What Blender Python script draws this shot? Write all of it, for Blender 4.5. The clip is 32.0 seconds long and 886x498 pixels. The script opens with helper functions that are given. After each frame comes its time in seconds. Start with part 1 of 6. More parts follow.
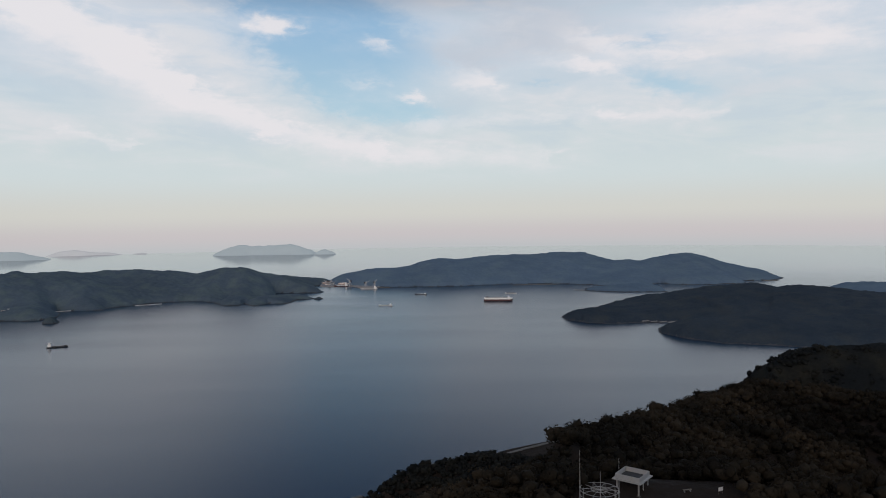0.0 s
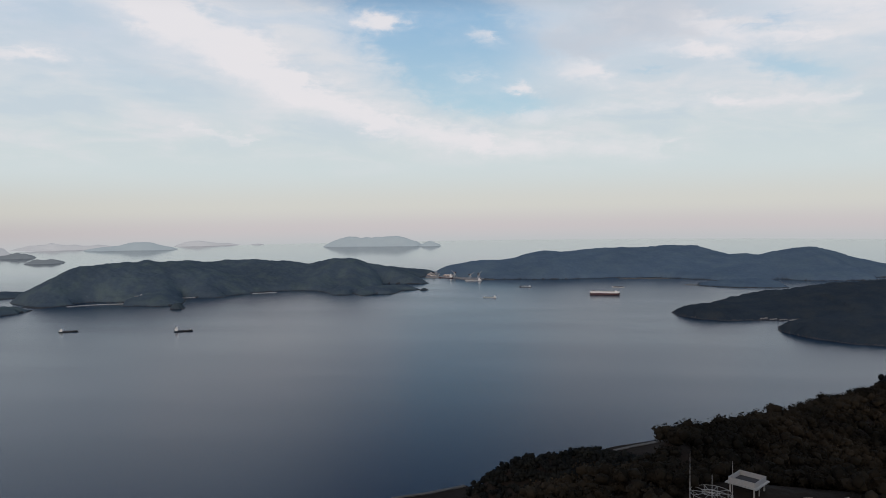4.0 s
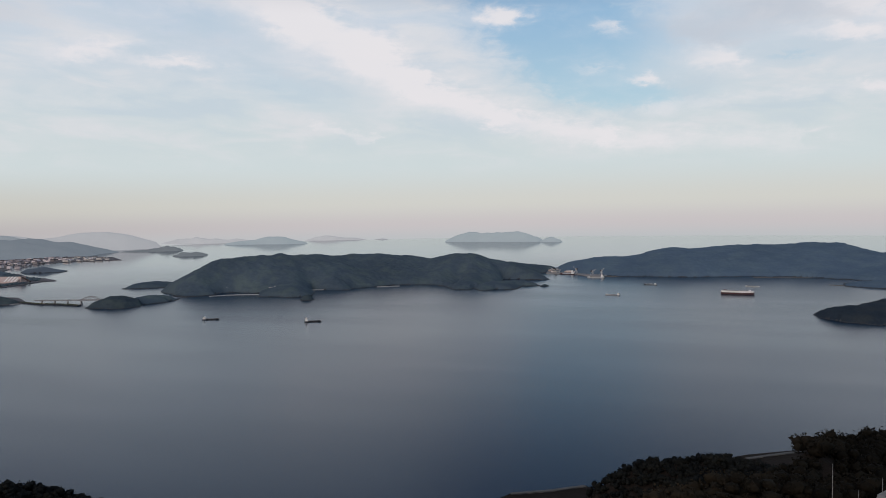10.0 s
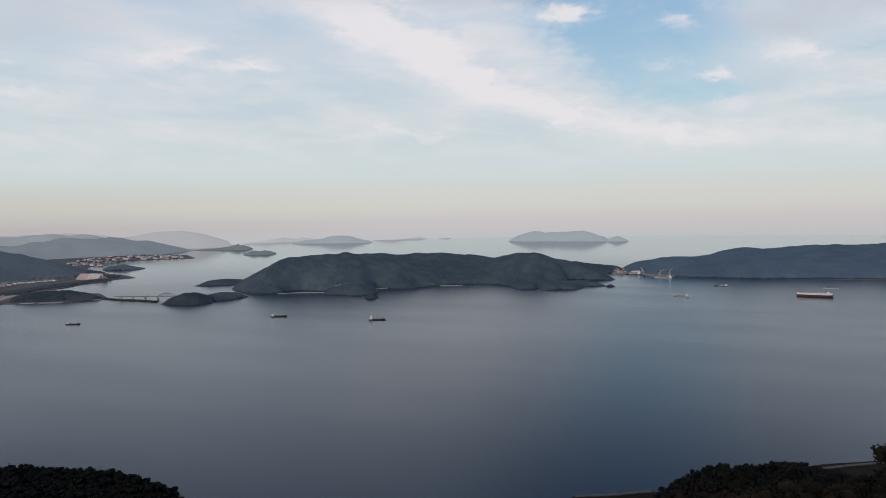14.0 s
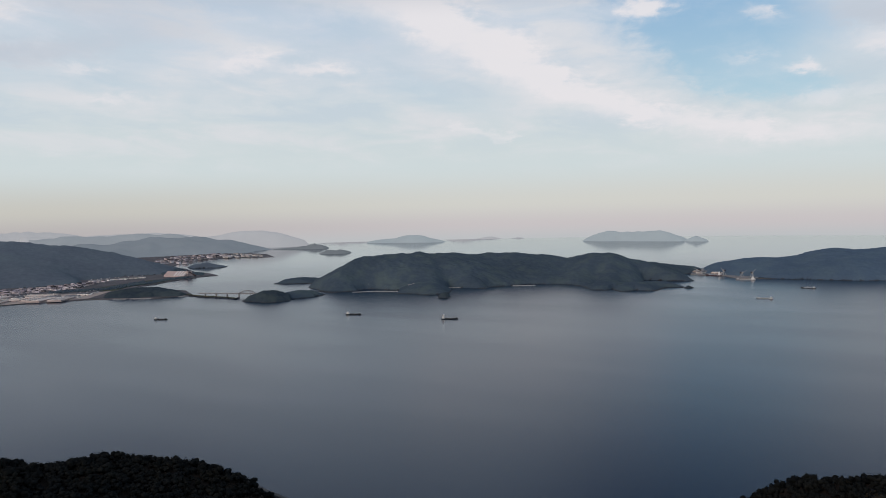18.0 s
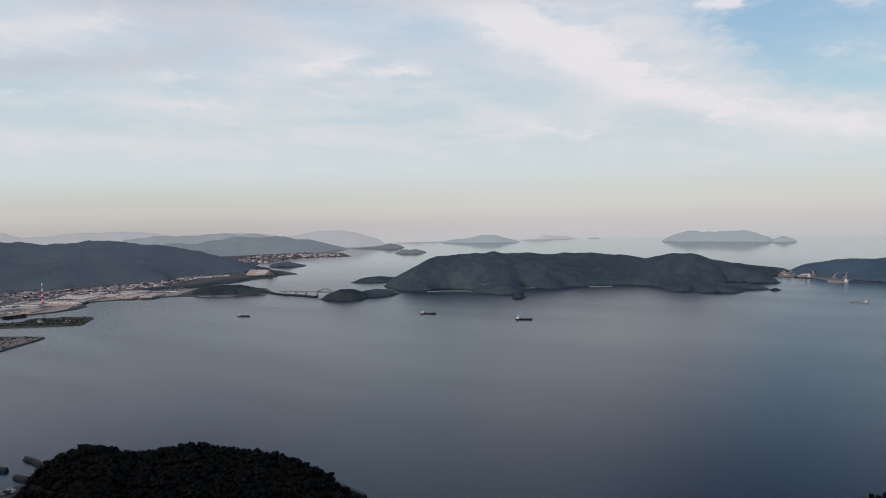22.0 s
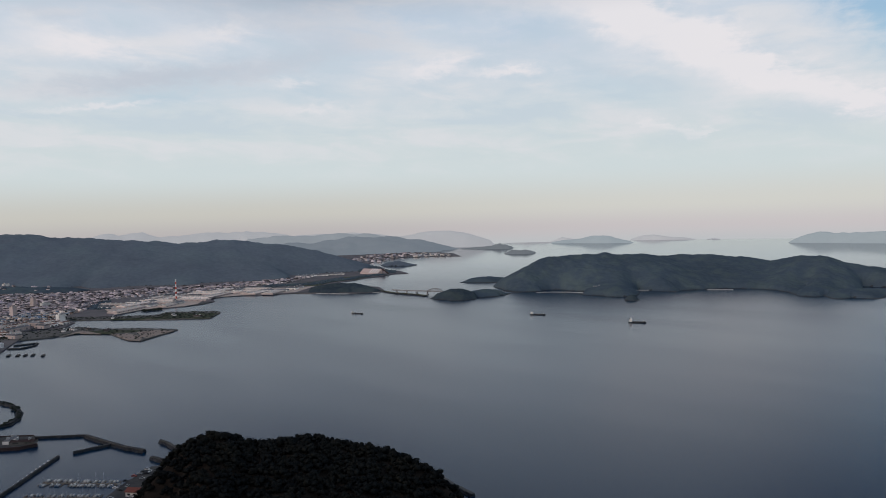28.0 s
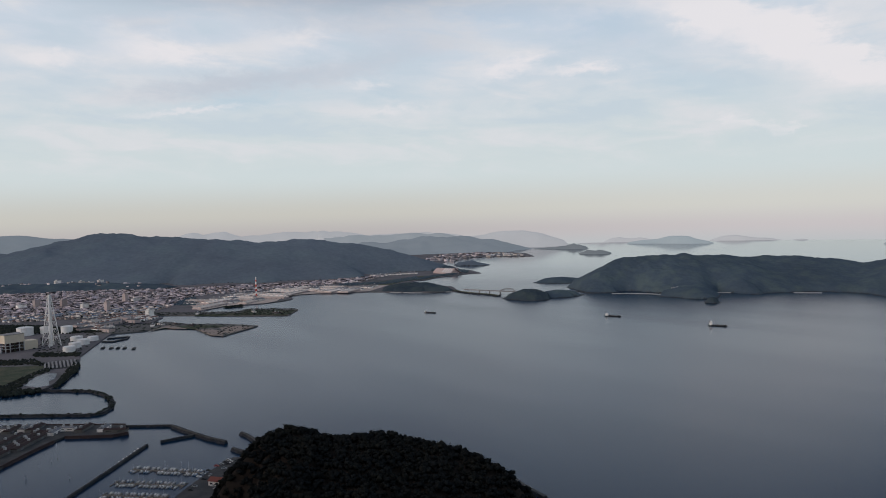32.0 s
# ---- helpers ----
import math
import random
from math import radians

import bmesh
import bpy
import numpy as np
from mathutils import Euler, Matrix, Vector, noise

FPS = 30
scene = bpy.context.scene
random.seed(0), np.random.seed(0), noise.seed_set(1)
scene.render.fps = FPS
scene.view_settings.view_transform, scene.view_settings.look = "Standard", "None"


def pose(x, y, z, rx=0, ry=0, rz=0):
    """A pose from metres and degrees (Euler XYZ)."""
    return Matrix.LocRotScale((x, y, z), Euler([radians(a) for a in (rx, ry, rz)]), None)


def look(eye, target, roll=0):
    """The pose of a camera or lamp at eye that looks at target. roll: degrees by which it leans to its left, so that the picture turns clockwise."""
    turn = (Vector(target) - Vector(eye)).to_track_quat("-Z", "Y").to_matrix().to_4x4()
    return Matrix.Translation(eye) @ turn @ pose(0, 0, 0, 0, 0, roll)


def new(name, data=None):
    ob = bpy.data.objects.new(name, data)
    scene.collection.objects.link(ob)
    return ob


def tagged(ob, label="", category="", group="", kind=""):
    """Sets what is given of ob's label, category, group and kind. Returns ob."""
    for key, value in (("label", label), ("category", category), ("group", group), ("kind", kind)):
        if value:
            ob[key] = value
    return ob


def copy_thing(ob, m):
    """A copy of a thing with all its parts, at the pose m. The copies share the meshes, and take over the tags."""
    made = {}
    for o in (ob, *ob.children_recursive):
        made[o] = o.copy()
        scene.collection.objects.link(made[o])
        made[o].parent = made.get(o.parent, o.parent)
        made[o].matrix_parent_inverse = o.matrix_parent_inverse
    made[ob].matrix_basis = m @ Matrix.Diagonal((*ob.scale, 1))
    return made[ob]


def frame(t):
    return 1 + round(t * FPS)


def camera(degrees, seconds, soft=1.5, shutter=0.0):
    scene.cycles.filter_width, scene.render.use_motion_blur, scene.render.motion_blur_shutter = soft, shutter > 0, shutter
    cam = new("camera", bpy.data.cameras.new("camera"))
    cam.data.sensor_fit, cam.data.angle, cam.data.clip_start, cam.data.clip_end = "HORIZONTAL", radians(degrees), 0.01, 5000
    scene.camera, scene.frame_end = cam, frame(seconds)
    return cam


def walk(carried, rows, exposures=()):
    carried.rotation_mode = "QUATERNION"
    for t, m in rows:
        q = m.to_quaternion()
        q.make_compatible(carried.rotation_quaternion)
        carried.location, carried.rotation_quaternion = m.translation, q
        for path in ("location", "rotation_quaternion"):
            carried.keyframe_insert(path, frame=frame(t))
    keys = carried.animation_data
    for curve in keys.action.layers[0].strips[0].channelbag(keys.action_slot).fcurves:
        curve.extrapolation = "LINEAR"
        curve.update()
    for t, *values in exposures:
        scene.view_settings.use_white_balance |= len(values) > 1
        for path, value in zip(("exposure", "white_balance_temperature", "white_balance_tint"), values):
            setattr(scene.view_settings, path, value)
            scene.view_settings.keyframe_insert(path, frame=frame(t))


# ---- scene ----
# The place is a bay seen from a drone that hangs still above a wooded summit and turns to its left.
# Heights and distances follow from the camera standing 200 m above the water.
cam = camera(64.21, 32.0, 0.95)
ROWS = [   # seconds, yaw, pitch, roll
    (0, 0.00, -2.48, 0.83), (1, 2.21, -2.61, 0.85), (2, 4.41, -2.75, 0.85), (3, 6.52, -2.88, 0.86),
    (3.5, 7.52, -2.94, 0.88), (5.5, 11.11, -3.10, 0.91), (6, 11.95, -3.12, 0.93), (7, 13.65, -3.16, 0.95),
    (8, 15.23, -3.17, 0.95), (9, 16.75, -3.20, 0.98), (10, 18.24, -3.20, 1.01), (11, 19.72, -3.20, 1.03),
    (11.5, 20.39, -3.19, 1.03), (12, 20.47, -3.20, 1.02), (12.5, 20.70, -3.20, 1.03), (13, 21.63, -3.19, 1.07),
    (14, 23.38, -3.16, 1.12), (14.5, 24.12, -3.15, 1.13), (16.5, 27.03, -3.12, 1.19), (17, 27.78, -3.11, 1.21),
    (18, 29.26, -3.07, 1.27), (19, 30.78, -3.04, 1.33), (20, 32.28, -3.00, 1.36), (21, 33.79, -2.97, 1.39),
    (22, 35.29, -2.94, 1.43), (23, 36.75, -2.90, 1.47), (24, 38.23, -2.85, 1.48), (25, 39.70, -2.82, 1.48),
    (25.5, 40.46, -2.81, 1.51), (27.5, 43.44, -2.70, 1.53), (28, 44.17, -2.69, 1.54), (29, 45.67, -2.65, 1.53),
    (30, 47.15, -2.62, 1.54), (31, 48.65, -2.58, 1.57), (32, 50.08, -2.55, 1.57),
]
walk(cam, [(t, pose(0, 0, 200, 90 + pitch, roll, yaw)) for t, yaw, pitch, roll in ROWS])

# ---- world and light: an evening sky of thin cloud, the sun low behind the camera ----
SUN_AZ, SUN_EL = 165.0, 13.0      # degrees to the left of the first view, and above the horizon


def build_world():
    w = bpy.data.worlds.new("evening_sky")
    scene.world = w
    w.use_nodes = True
    nt = w.node_tree
    nt.nodes.clear()
    N, L = nt.nodes.new, nt.links.new

    def sock(v, s):
        if isinstance(v, (int, float)):
            s.default_value = v
        else:
            L(v, s)

    def mth(op, a, b=None, c=None, clamp=False):
        n = N("ShaderNodeMath")
        n.operation, n.use_clamp = op, clamp
        for v, s in zip((a, b, c), n.inputs):
            if v is not None:
                sock(v, s)
        return n.outputs[0]

    def mix(f, a, b):
        n = N("ShaderNodeMix")
        n.data_type = "RGBA"
        sock(f, n.inputs[0])
        for v, s in ((a, n.inputs[6]), (b, n.inputs[7])):
            if isinstance(v, tuple):
                s.default_value = (*v, 1)
            else:
                L(v, s)
        return n.outputs[2]

    def noise_tex(vec, scale, detail, rough=0.55, dist=0.0):
        n = N("ShaderNodeTexNoise")
        L(vec, n.inputs["Vector"])
        n.inputs["Scale"].default_value, n.inputs["Detail"].default_value = scale, detail
        n.inputs["Roughness"].default_value, n.inputs["Distortion"].default_value = rough, dist
        return n.outputs["Fac"]

    def ramp(v, a, b, lo=0.0, hi=1.0):
        n = N("ShaderNodeMapRange")
        n.interpolation_type = "SMOOTHSTEP"
        L(v, n.inputs[0])
        for k, q in zip((1, 2, 3, 4), (a, b, lo, hi)):
            n.inputs[k].default_value = q
        return n.outputs[0]

    def vec(x, y):
        n = N("ShaderNodeCombineXYZ")
        sock(x, n.inputs[0])
        sock(y, n.inputs[1])
        return n.outputs[0]

    def vmath(op, *args):
        n = N("ShaderNodeVectorMath")
        n.operation = op
        for v, s in zip(args, n.inputs):
            if isinstance(v, tuple):
                s.default_value = v
            else:
                L(v, s)
        return n.outputs["Value" if op in ("DOT_PRODUCT", "LENGTH") else 0]

    def total(values):
        out = values[0]
        for v in values[1:]:
            out = mth("ADD", out, v)
        return out

    co = N("ShaderNodeTexCoord").outputs["Generated"]
    xyz = N("ShaderNodeSeparateXYZ")
    L(co, xyz.inputs[0])
    x, y, z = xyz.outputs
    el = mth("DEGREES", mth("ARCSINE", z))
    az = mth("DEGREES", mth("ARCTAN2", mth("MULTIPLY", x, -1.0), y))
    # cloud lies in long flat streaks that lean a little
    lean = mth("SUBTRACT", el, mth("MULTIPLY", az, 0.05))
    flat = vec(mth("MULTIPLY", az, 0.16), mth("MULTIPLY", lean, 0.62))
    tuft = vec(mth("MULTIPLY", az, 0.55), mth("MULTIPLY", el, 1.1))
    streak = noise_tex(flat, 1.0, 6, 0.55, 0.5)
    patch = noise_tex(flat, 0.45, 3, 0.5)
    curl = noise_tex(tuft, 1.0, 6, 0.62, 0.6)
    curl_b = noise_tex(tuft, 1.3, 5, 0.6, 0.4)

    def shift(v, n, amount):
        return mth("ADD", v, mth("MULTIPLY", mth("SUBTRACT", n, 0.5), amount))

    place = vec(shift(shift(az, curl, 4.2), streak, 5.0), shift(shift(el, curl_b, 1.5), patch, 1.6))

    def bank(a0, e0, ra, re, tilt, amount):
        """a soft bank of cloud, or a gap: its place, half lengths and lean in degrees"""
        n = N("ShaderNodeMapping")
        n.vector_type = "TEXTURE"
        L(place, n.inputs[0])
        n.inputs["Location"].default_value = (a0, e0, 0)
        n.inputs["Rotation"].default_value = (0, 0, radians(tilt))
        n.inputs["Scale"].default_value = (ra, re, 1)
        d2 = vmath("DOT_PRODUCT", n.outputs[0], n.outputs[0])
        return mth("MULTIPLY", mth("EXPONENT", mth("MULTIPLY", d2, -1.0)), amount)

    def arm(a0, e0, a1, e1, w0, w1, amount):
        """a long arm of cloud from one bearing and elevation to another, its half widths and amount"""
        run = Vector((a1 - a0, e1 - e0))
        d = run / run.length_squared
        off = vmath("SUBTRACT", place, (a0, e0, 0))
        u = mth("MINIMUM", mth("MAXIMUM", vmath("DOT_PRODUCT", off, (d.x, d.y, 0)), 0.0), 1.0)
        along = N("ShaderNodeVectorMath")
        along.operation = "SCALE"
        along.inputs[0].default_value = (run.x, run.y, 0)
        L(u, along.inputs[3])
        q = mth("DIVIDE", vmath("LENGTH", vmath("SUBTRACT", off, along.outputs[0])), mth("MULTIPLY_ADD", u, w1 - w0, w0))
        return mth("MULTIPLY", mth("EXPONENT", mth("MULTIPLY", mth("MULTIPLY", q, q), -1.0)), amount)

    gap = ramp(shift(total([bank(*b) for b in GAPS]), streak, 0.5), 0.0, 0.95)
    dull_bank = ramp(shift(shift(total([bank(*b) for b in DULL_BANKS]), streak, 0.5), patch, 0.6), 0.15, 0.95)
    bright = total([arm(*b) for b in ARMS] + [bank(*b) for b in SEA_PUFFS + TOWN_PUFFS])
    bright = ramp(shift(shift(shift(mth("ADD", bright, 0.16), curl, 0.4), streak, 0.7), patch, 0.4), 0.0, 1.15)
    bright = mth("MULTIPLY", bright, ramp(el, 1.5, 5.0))
    sky = N("ShaderNodeTexSky")
    sky.sky_type, sky.sun_disc = "NISHITA", False
    sky.sun_elevation, sky.sun_rotation = radians(SUN_EL), radians(-SUN_AZ)
    sky.altitude, sky.air_density, sky.dust_density, sky.ozone_density = 200, 1.0, 1.5, 1.5
    mul = N("ShaderNodeVectorMath")
    mul.operation = "SCALE"
    L(sky.outputs[0], mul.inputs[0])
    mul.inputs[3].default_value = 0.10
    clear = mix(0.88, mul.outputs[0], mix(ramp(el, 6.0, 17.0), CLEAR_LOW, CLEAR_HIGH))
    col = mix(ramp(el, 3.0, 15.0), VEIL_LOW, VEIL_HIGH)
    veil = mth("MULTIPLY", mth("ADD", streak, patch), 0.5)
    col = mix(mth("MULTIPLY", ramp(veil, 0.50, 0.40, 0.0, 0.5), ramp(el, 3.5, 8.0)), col, VEIL_BLUE)
    col = mix(mth("MULTIPLY", ramp(veil, 0.48, 0.62, 0.0, 0.7), ramp(el, 2.5, 6.0)), col, VEIL_WHITE)
    col = mix(mth("MULTIPLY", gap, 0.95), col, clear)
    col = mix(mth("MULTIPLY", dull_bank, 0.85), col, CLOUD_DULL)
    col = mix(mth("MULTIPLY", bright, 0.92), col, CLOUD_BRIGHT)
    # the sky deepens overhead, most of all in the gap over the open sea
    thin = mth("SUBTRACT", ramp(az, 14.0, 26.0), ramp(az, 42.0, 56.0))
    thin = mth("MAXIMUM", thin, ramp(az, 0.0, -12.0))
    col = mix(ramp(el, 14.8, 20.5, 0.0, 0.94), col, mix(thin, ZENITH, ZENITH_THIN))
    # dusty air along the horizon: a cream band above a mauve-grey foot, duller away from the open sea
    dull = ramp(az, 22.0, 62.0)
    col = mix(ramp(el, 3.8, 0.3, 0.0, 0.85), col, mix(dull, HAZE_CREAM, DULL_CREAM))
    col = mix(ramp(el, 0.7, -1.3, 0.0, 0.9), col, mix(dull, HAZE_FOOT, DULL_FOOT))
    col = mix(ramp(el, -1.0, -2.7), col, HAZE_SEA)
    bg = N("ShaderNodeBackground")
    L(col, bg.inputs[0])
    bg.inputs[1].default_value = 1.0
    out = N("ShaderNodeOutputWorld")
    L(bg.outputs[0], out.inputs[0])


CLEAR_LOW, CLEAR_HIGH = (0.46, 0.64, 0.74), (0.27, 0.47, 0.69)
VEIL_LOW, VEIL_HIGH = (0.615, 0.685, 0.70), (0.575, 0.645, 0.735)
VEIL_BLUE, VEIL_WHITE = (0.52, 0.615, 0.70), (0.70, 0.71, 0.74)
CLOUD_DULL, CLOUD_BRIGHT = (0.515, 0.56, 0.635), (0.80, 0.775, 0.80)
HAZE_CREAM, HAZE_FOOT, HAZE_SEA = (0.635, 0.62, 0.572), (0.565, 0.525, 0.54), (0.49, 0.515, 0.535)
DULL_CREAM, DULL_FOOT = (0.56, 0.535, 0.48), (0.46, 0.43, 0.44)
ZENITH, ZENITH_THIN = (0.025, 0.055, 0.135), (0.24, 0.305, 0.40)
# clear gaps and banks of grey cloud: bearing to the left, elevation, half lengths, lean, amount
GAPS = [(8.5, 15.4, 8.5, 3.0, 22, 1.25), (9, 11.8, 6.5, 2.4, 28, 1.1), (4, 8.7, 5.5, 1.0, 5, 0.8), (-18, 9.9, 4, 1.0, 15, 0.75),
        (-16.5, 13.3, 3, 0.35, -8, 0.5), (-25, 10.3, 4, 0.7, 0, 0.3), (-8.5, 10.5, 2.0, 0.28, -5, 0.45), (30, 9.4, 7, 1.2, 15, 0.3),
        (36, 14.4, 7, 1.7, 0, 0.35), (66, 9.1, 8, 0.8, -5, 0.4), (46, 15.8, 6, 1.0, 0, 0.3), (53, 9.6, 4, 0.6, 0, 0.3)]
DULL_BANKS = [(-8, 14.6, 8, 2.4, 0, 0.85), (-2, 12.5, 4, 1.2, 10, 0.5), (-25, 9.2, 8, 1.4, 0, 0.35), (66, 10.6, 10, 1.1, -6, 0.85),
              (57, 15.2, 10, 1.6, 0, 0.65), (74, 14.8, 5, 1.2, 0, 0.5), (53, 12.8, 7, 1.4, -10, 0.45), (37, 12.9, 5, 1.0, 0, 0.35), (31, 10.6, 4, 0.8, 15, 0.35)]
# long arms of bright cloud: from and to (bearing, elevation), half widths, amount
ARMS = [(40, 19, 29.5, 14.8, 2.8, 2.0, 0.8), (29.5, 14.8, 24, 12.2, 2.0, 1.6, 0.95), (24, 12.2, 20.5, 10, 1.6, 1.2, 0.9), (20.5, 10, 13, 6.9, 1.2, 0.9, 0.75),
        (13, 6.9, 5, 5.4, 0.9, 0.8, 0.6), (5, 5.4, -8, 4.7, 0.9, 0.9, 0.4), (22, 9.5, 2, 5.5, 2.6, 1.8, 0.2), (2, 7.5, -14, 8.1, 0.6, 0.5, 0.35),
        (-13, 8.1, -22, 7.7, 0.5, 0.4, 0.4), (28.3, 6.9, 23.5, 5.7, 0.5, 0.4, 0.45)]
# puffs of bright cloud, like the banks
SEA_PUFFS = [(13.7, 14.9, 1.7, 0.75, 0, 1.1), (5.4, 13.7, 0.9, 0.5, 0, 0.5), (1.9, 9.6, 1.8, 0.4, 8, 0.8), (6.2, 10.8, 1.6, 0.3, 0, 0.3), (-2.7, 10.6, 2.2, 0.8, 10, 0.7),
             (-11.5, 11.7, 2.8, 0.5, 5, 0.85), (-12.5, 13.3, 3, 0.8, 20, 0.6), (-17.8, 12.3, 3, 0.5, 5, 0.7), (-21.6, 14.1, 5, 1.0, 0, 0.75), (-27.5, 12.2, 4.5, 0.8, 5, 0.7),
             (-28, 14.2, 4, 1.0, 0, 0.5)]
TOWN_PUFFS = [(44.6, 11.7, 2.6, 0.75, -8, 0.85), (38.7, 11.25, 2.8, 0.42, 0, 0.75), (56, 10.5, 1.6, 0.35, 0, 0.5), (54.5, 8.6, 2.2, 0.35, -3, 0.45), (70.8, 12.8, 3.8, 0.85, 4, 0.95),
              (62, 13.8, 3.2, 0.9, 0, 0.45), (69.6, 8.5, 5, 0.25, -6, 0.5), (79, 12, 3, 0.6, 0, 0.6), (47, 8.2, 6, 0.5, 3, 0.2)]
build_world()

sun = new("sun", bpy.data.lights.new("sun", "SUN"))
sun.data.energy, sun.data.angle, sun.data.color = 2.2, radians(60), (1.0, 0.85, 0.74)
_a, _e = radians(SUN_AZ), radians(SUN_EL)
sun.matrix_world = look((-math.sin(_a) * math.cos(_e) * 900, math.cos(_a) * math.cos(_e) * 900, math.sin(_e) * 900), (0, 0, 0))


# ---- materials ----
def material(name, color, rough=0.8, var=0.25, scale=1.0, fine=8.0, bump=0.0, metal=0.0, tint=None, island=0.0, obj=0.0, spec=0.3, big=0.0, soft=0.0):
    """A plain surface with two scales of variation. var: how far light and dark parts differ; tint: the colour of stained or dry
    patches; island, obj: how far loose pieces, or objects, differ from each other; soft: how far light sinks into a canopy and evens it out."""
    m = bpy.data.materials.new(name)
    m.use_nodes = True
    nt = m.node_tree
    N, L = nt.nodes.new, nt.links.new
    bs = nt.nodes["Principled BSDF"]
    bs.inputs["Roughness"].default_value, bs.inputs["Metallic"].default_value = rough, metal
    bs.inputs["Specular IOR Level"].default_value = spec
    pos = N("ShaderNodeNewGeometry")

    def tex(s, detail):
        n = N("ShaderNodeTexNoise")
        L(pos.outputs["Position"], n.inputs["Vector"])
        n.inputs["Scale"].default_value, n.inputs["Detail"].default_value = s, detail
        return n.outputs["Fac"]

    def mth(op, a, b):
        n = N("ShaderNodeMath")
        n.operation = op
        for v, s in ((a, n.inputs[0]), (b, n.inputs[1])):
            if isinstance(v, (int, float)):
                s.default_value = v
            else:
                L(v, s)
        return n.outputs[0]

    a, b = tex(scale, 4), tex(scale * fine, 3)
    v = mth("ADD", mth("MULTIPLY", mth("SUBTRACT", a, 0.5), 2.2 * var), mth("MULTIPLY", mth("SUBTRACT", b, 0.5), 1.4 * var))
    if big:
        v = mth("ADD", v, mth("MULTIPLY", mth("SUBTRACT", tex(scale * big, 2), 0.5), 2.0 * var))
    if island:
        v = mth("ADD", v, mth("MULTIPLY", mth("SUBTRACT", pos.outputs["Random Per Island"], 0.5), 2 * island))
    if obj:
        info = N("ShaderNodeObjectInfo")
        v = mth("ADD", v, mth("MULTIPLY", mth("SUBTRACT", info.outputs["Random"], 0.5), 2 * obj))
    base = N("ShaderNodeMix")
    base.data_type = "RGBA"
    base.inputs[6].default_value = (*color, 1)
    base.inputs[7].default_value = (*(tint or color), 1)
    r = N("ShaderNodeMapRange")
    L(a, r.inputs[0])
    r.inputs[1].default_value, r.inputs[2].default_value = 0.42, 0.68
    L(r.outputs[0], base.inputs[0])
    hsv = N("ShaderNodeHueSaturation")
    L(base.outputs[2], hsv.inputs["Color"])
    L(mth("MAXIMUM", mth("ADD", v, 1.0), 0.15), hsv.inputs["Value"])
    L(hsv.outputs[0], bs.inputs["Base Color"])
    if bump:
        bn = N("ShaderNodeBump")
        bn.inputs["Strength"].default_value = min(1.0, bump)
        bn.inputs["Distance"].default_value = 1.0 / (scale * fine) * 0.5
        L(b, bn.inputs["Height"])
        L(bn.outputs[0], bs.inputs["Normal"])
        if soft:
            vm = N("ShaderNodeMix")
            vm.data_type = "VECTOR"
            vm.inputs[0].default_value = soft
            L(bn.outputs[0], vm.inputs[4])
            vm.inputs[5].default_value = (0, 0, 1)
            nm = N("ShaderNodeVectorMath")
            nm.operation = "NORMALIZE"
            L(vm.outputs[1], nm.inputs[0])
            L(nm.outputs[0], bs.inputs["Normal"])
    return m


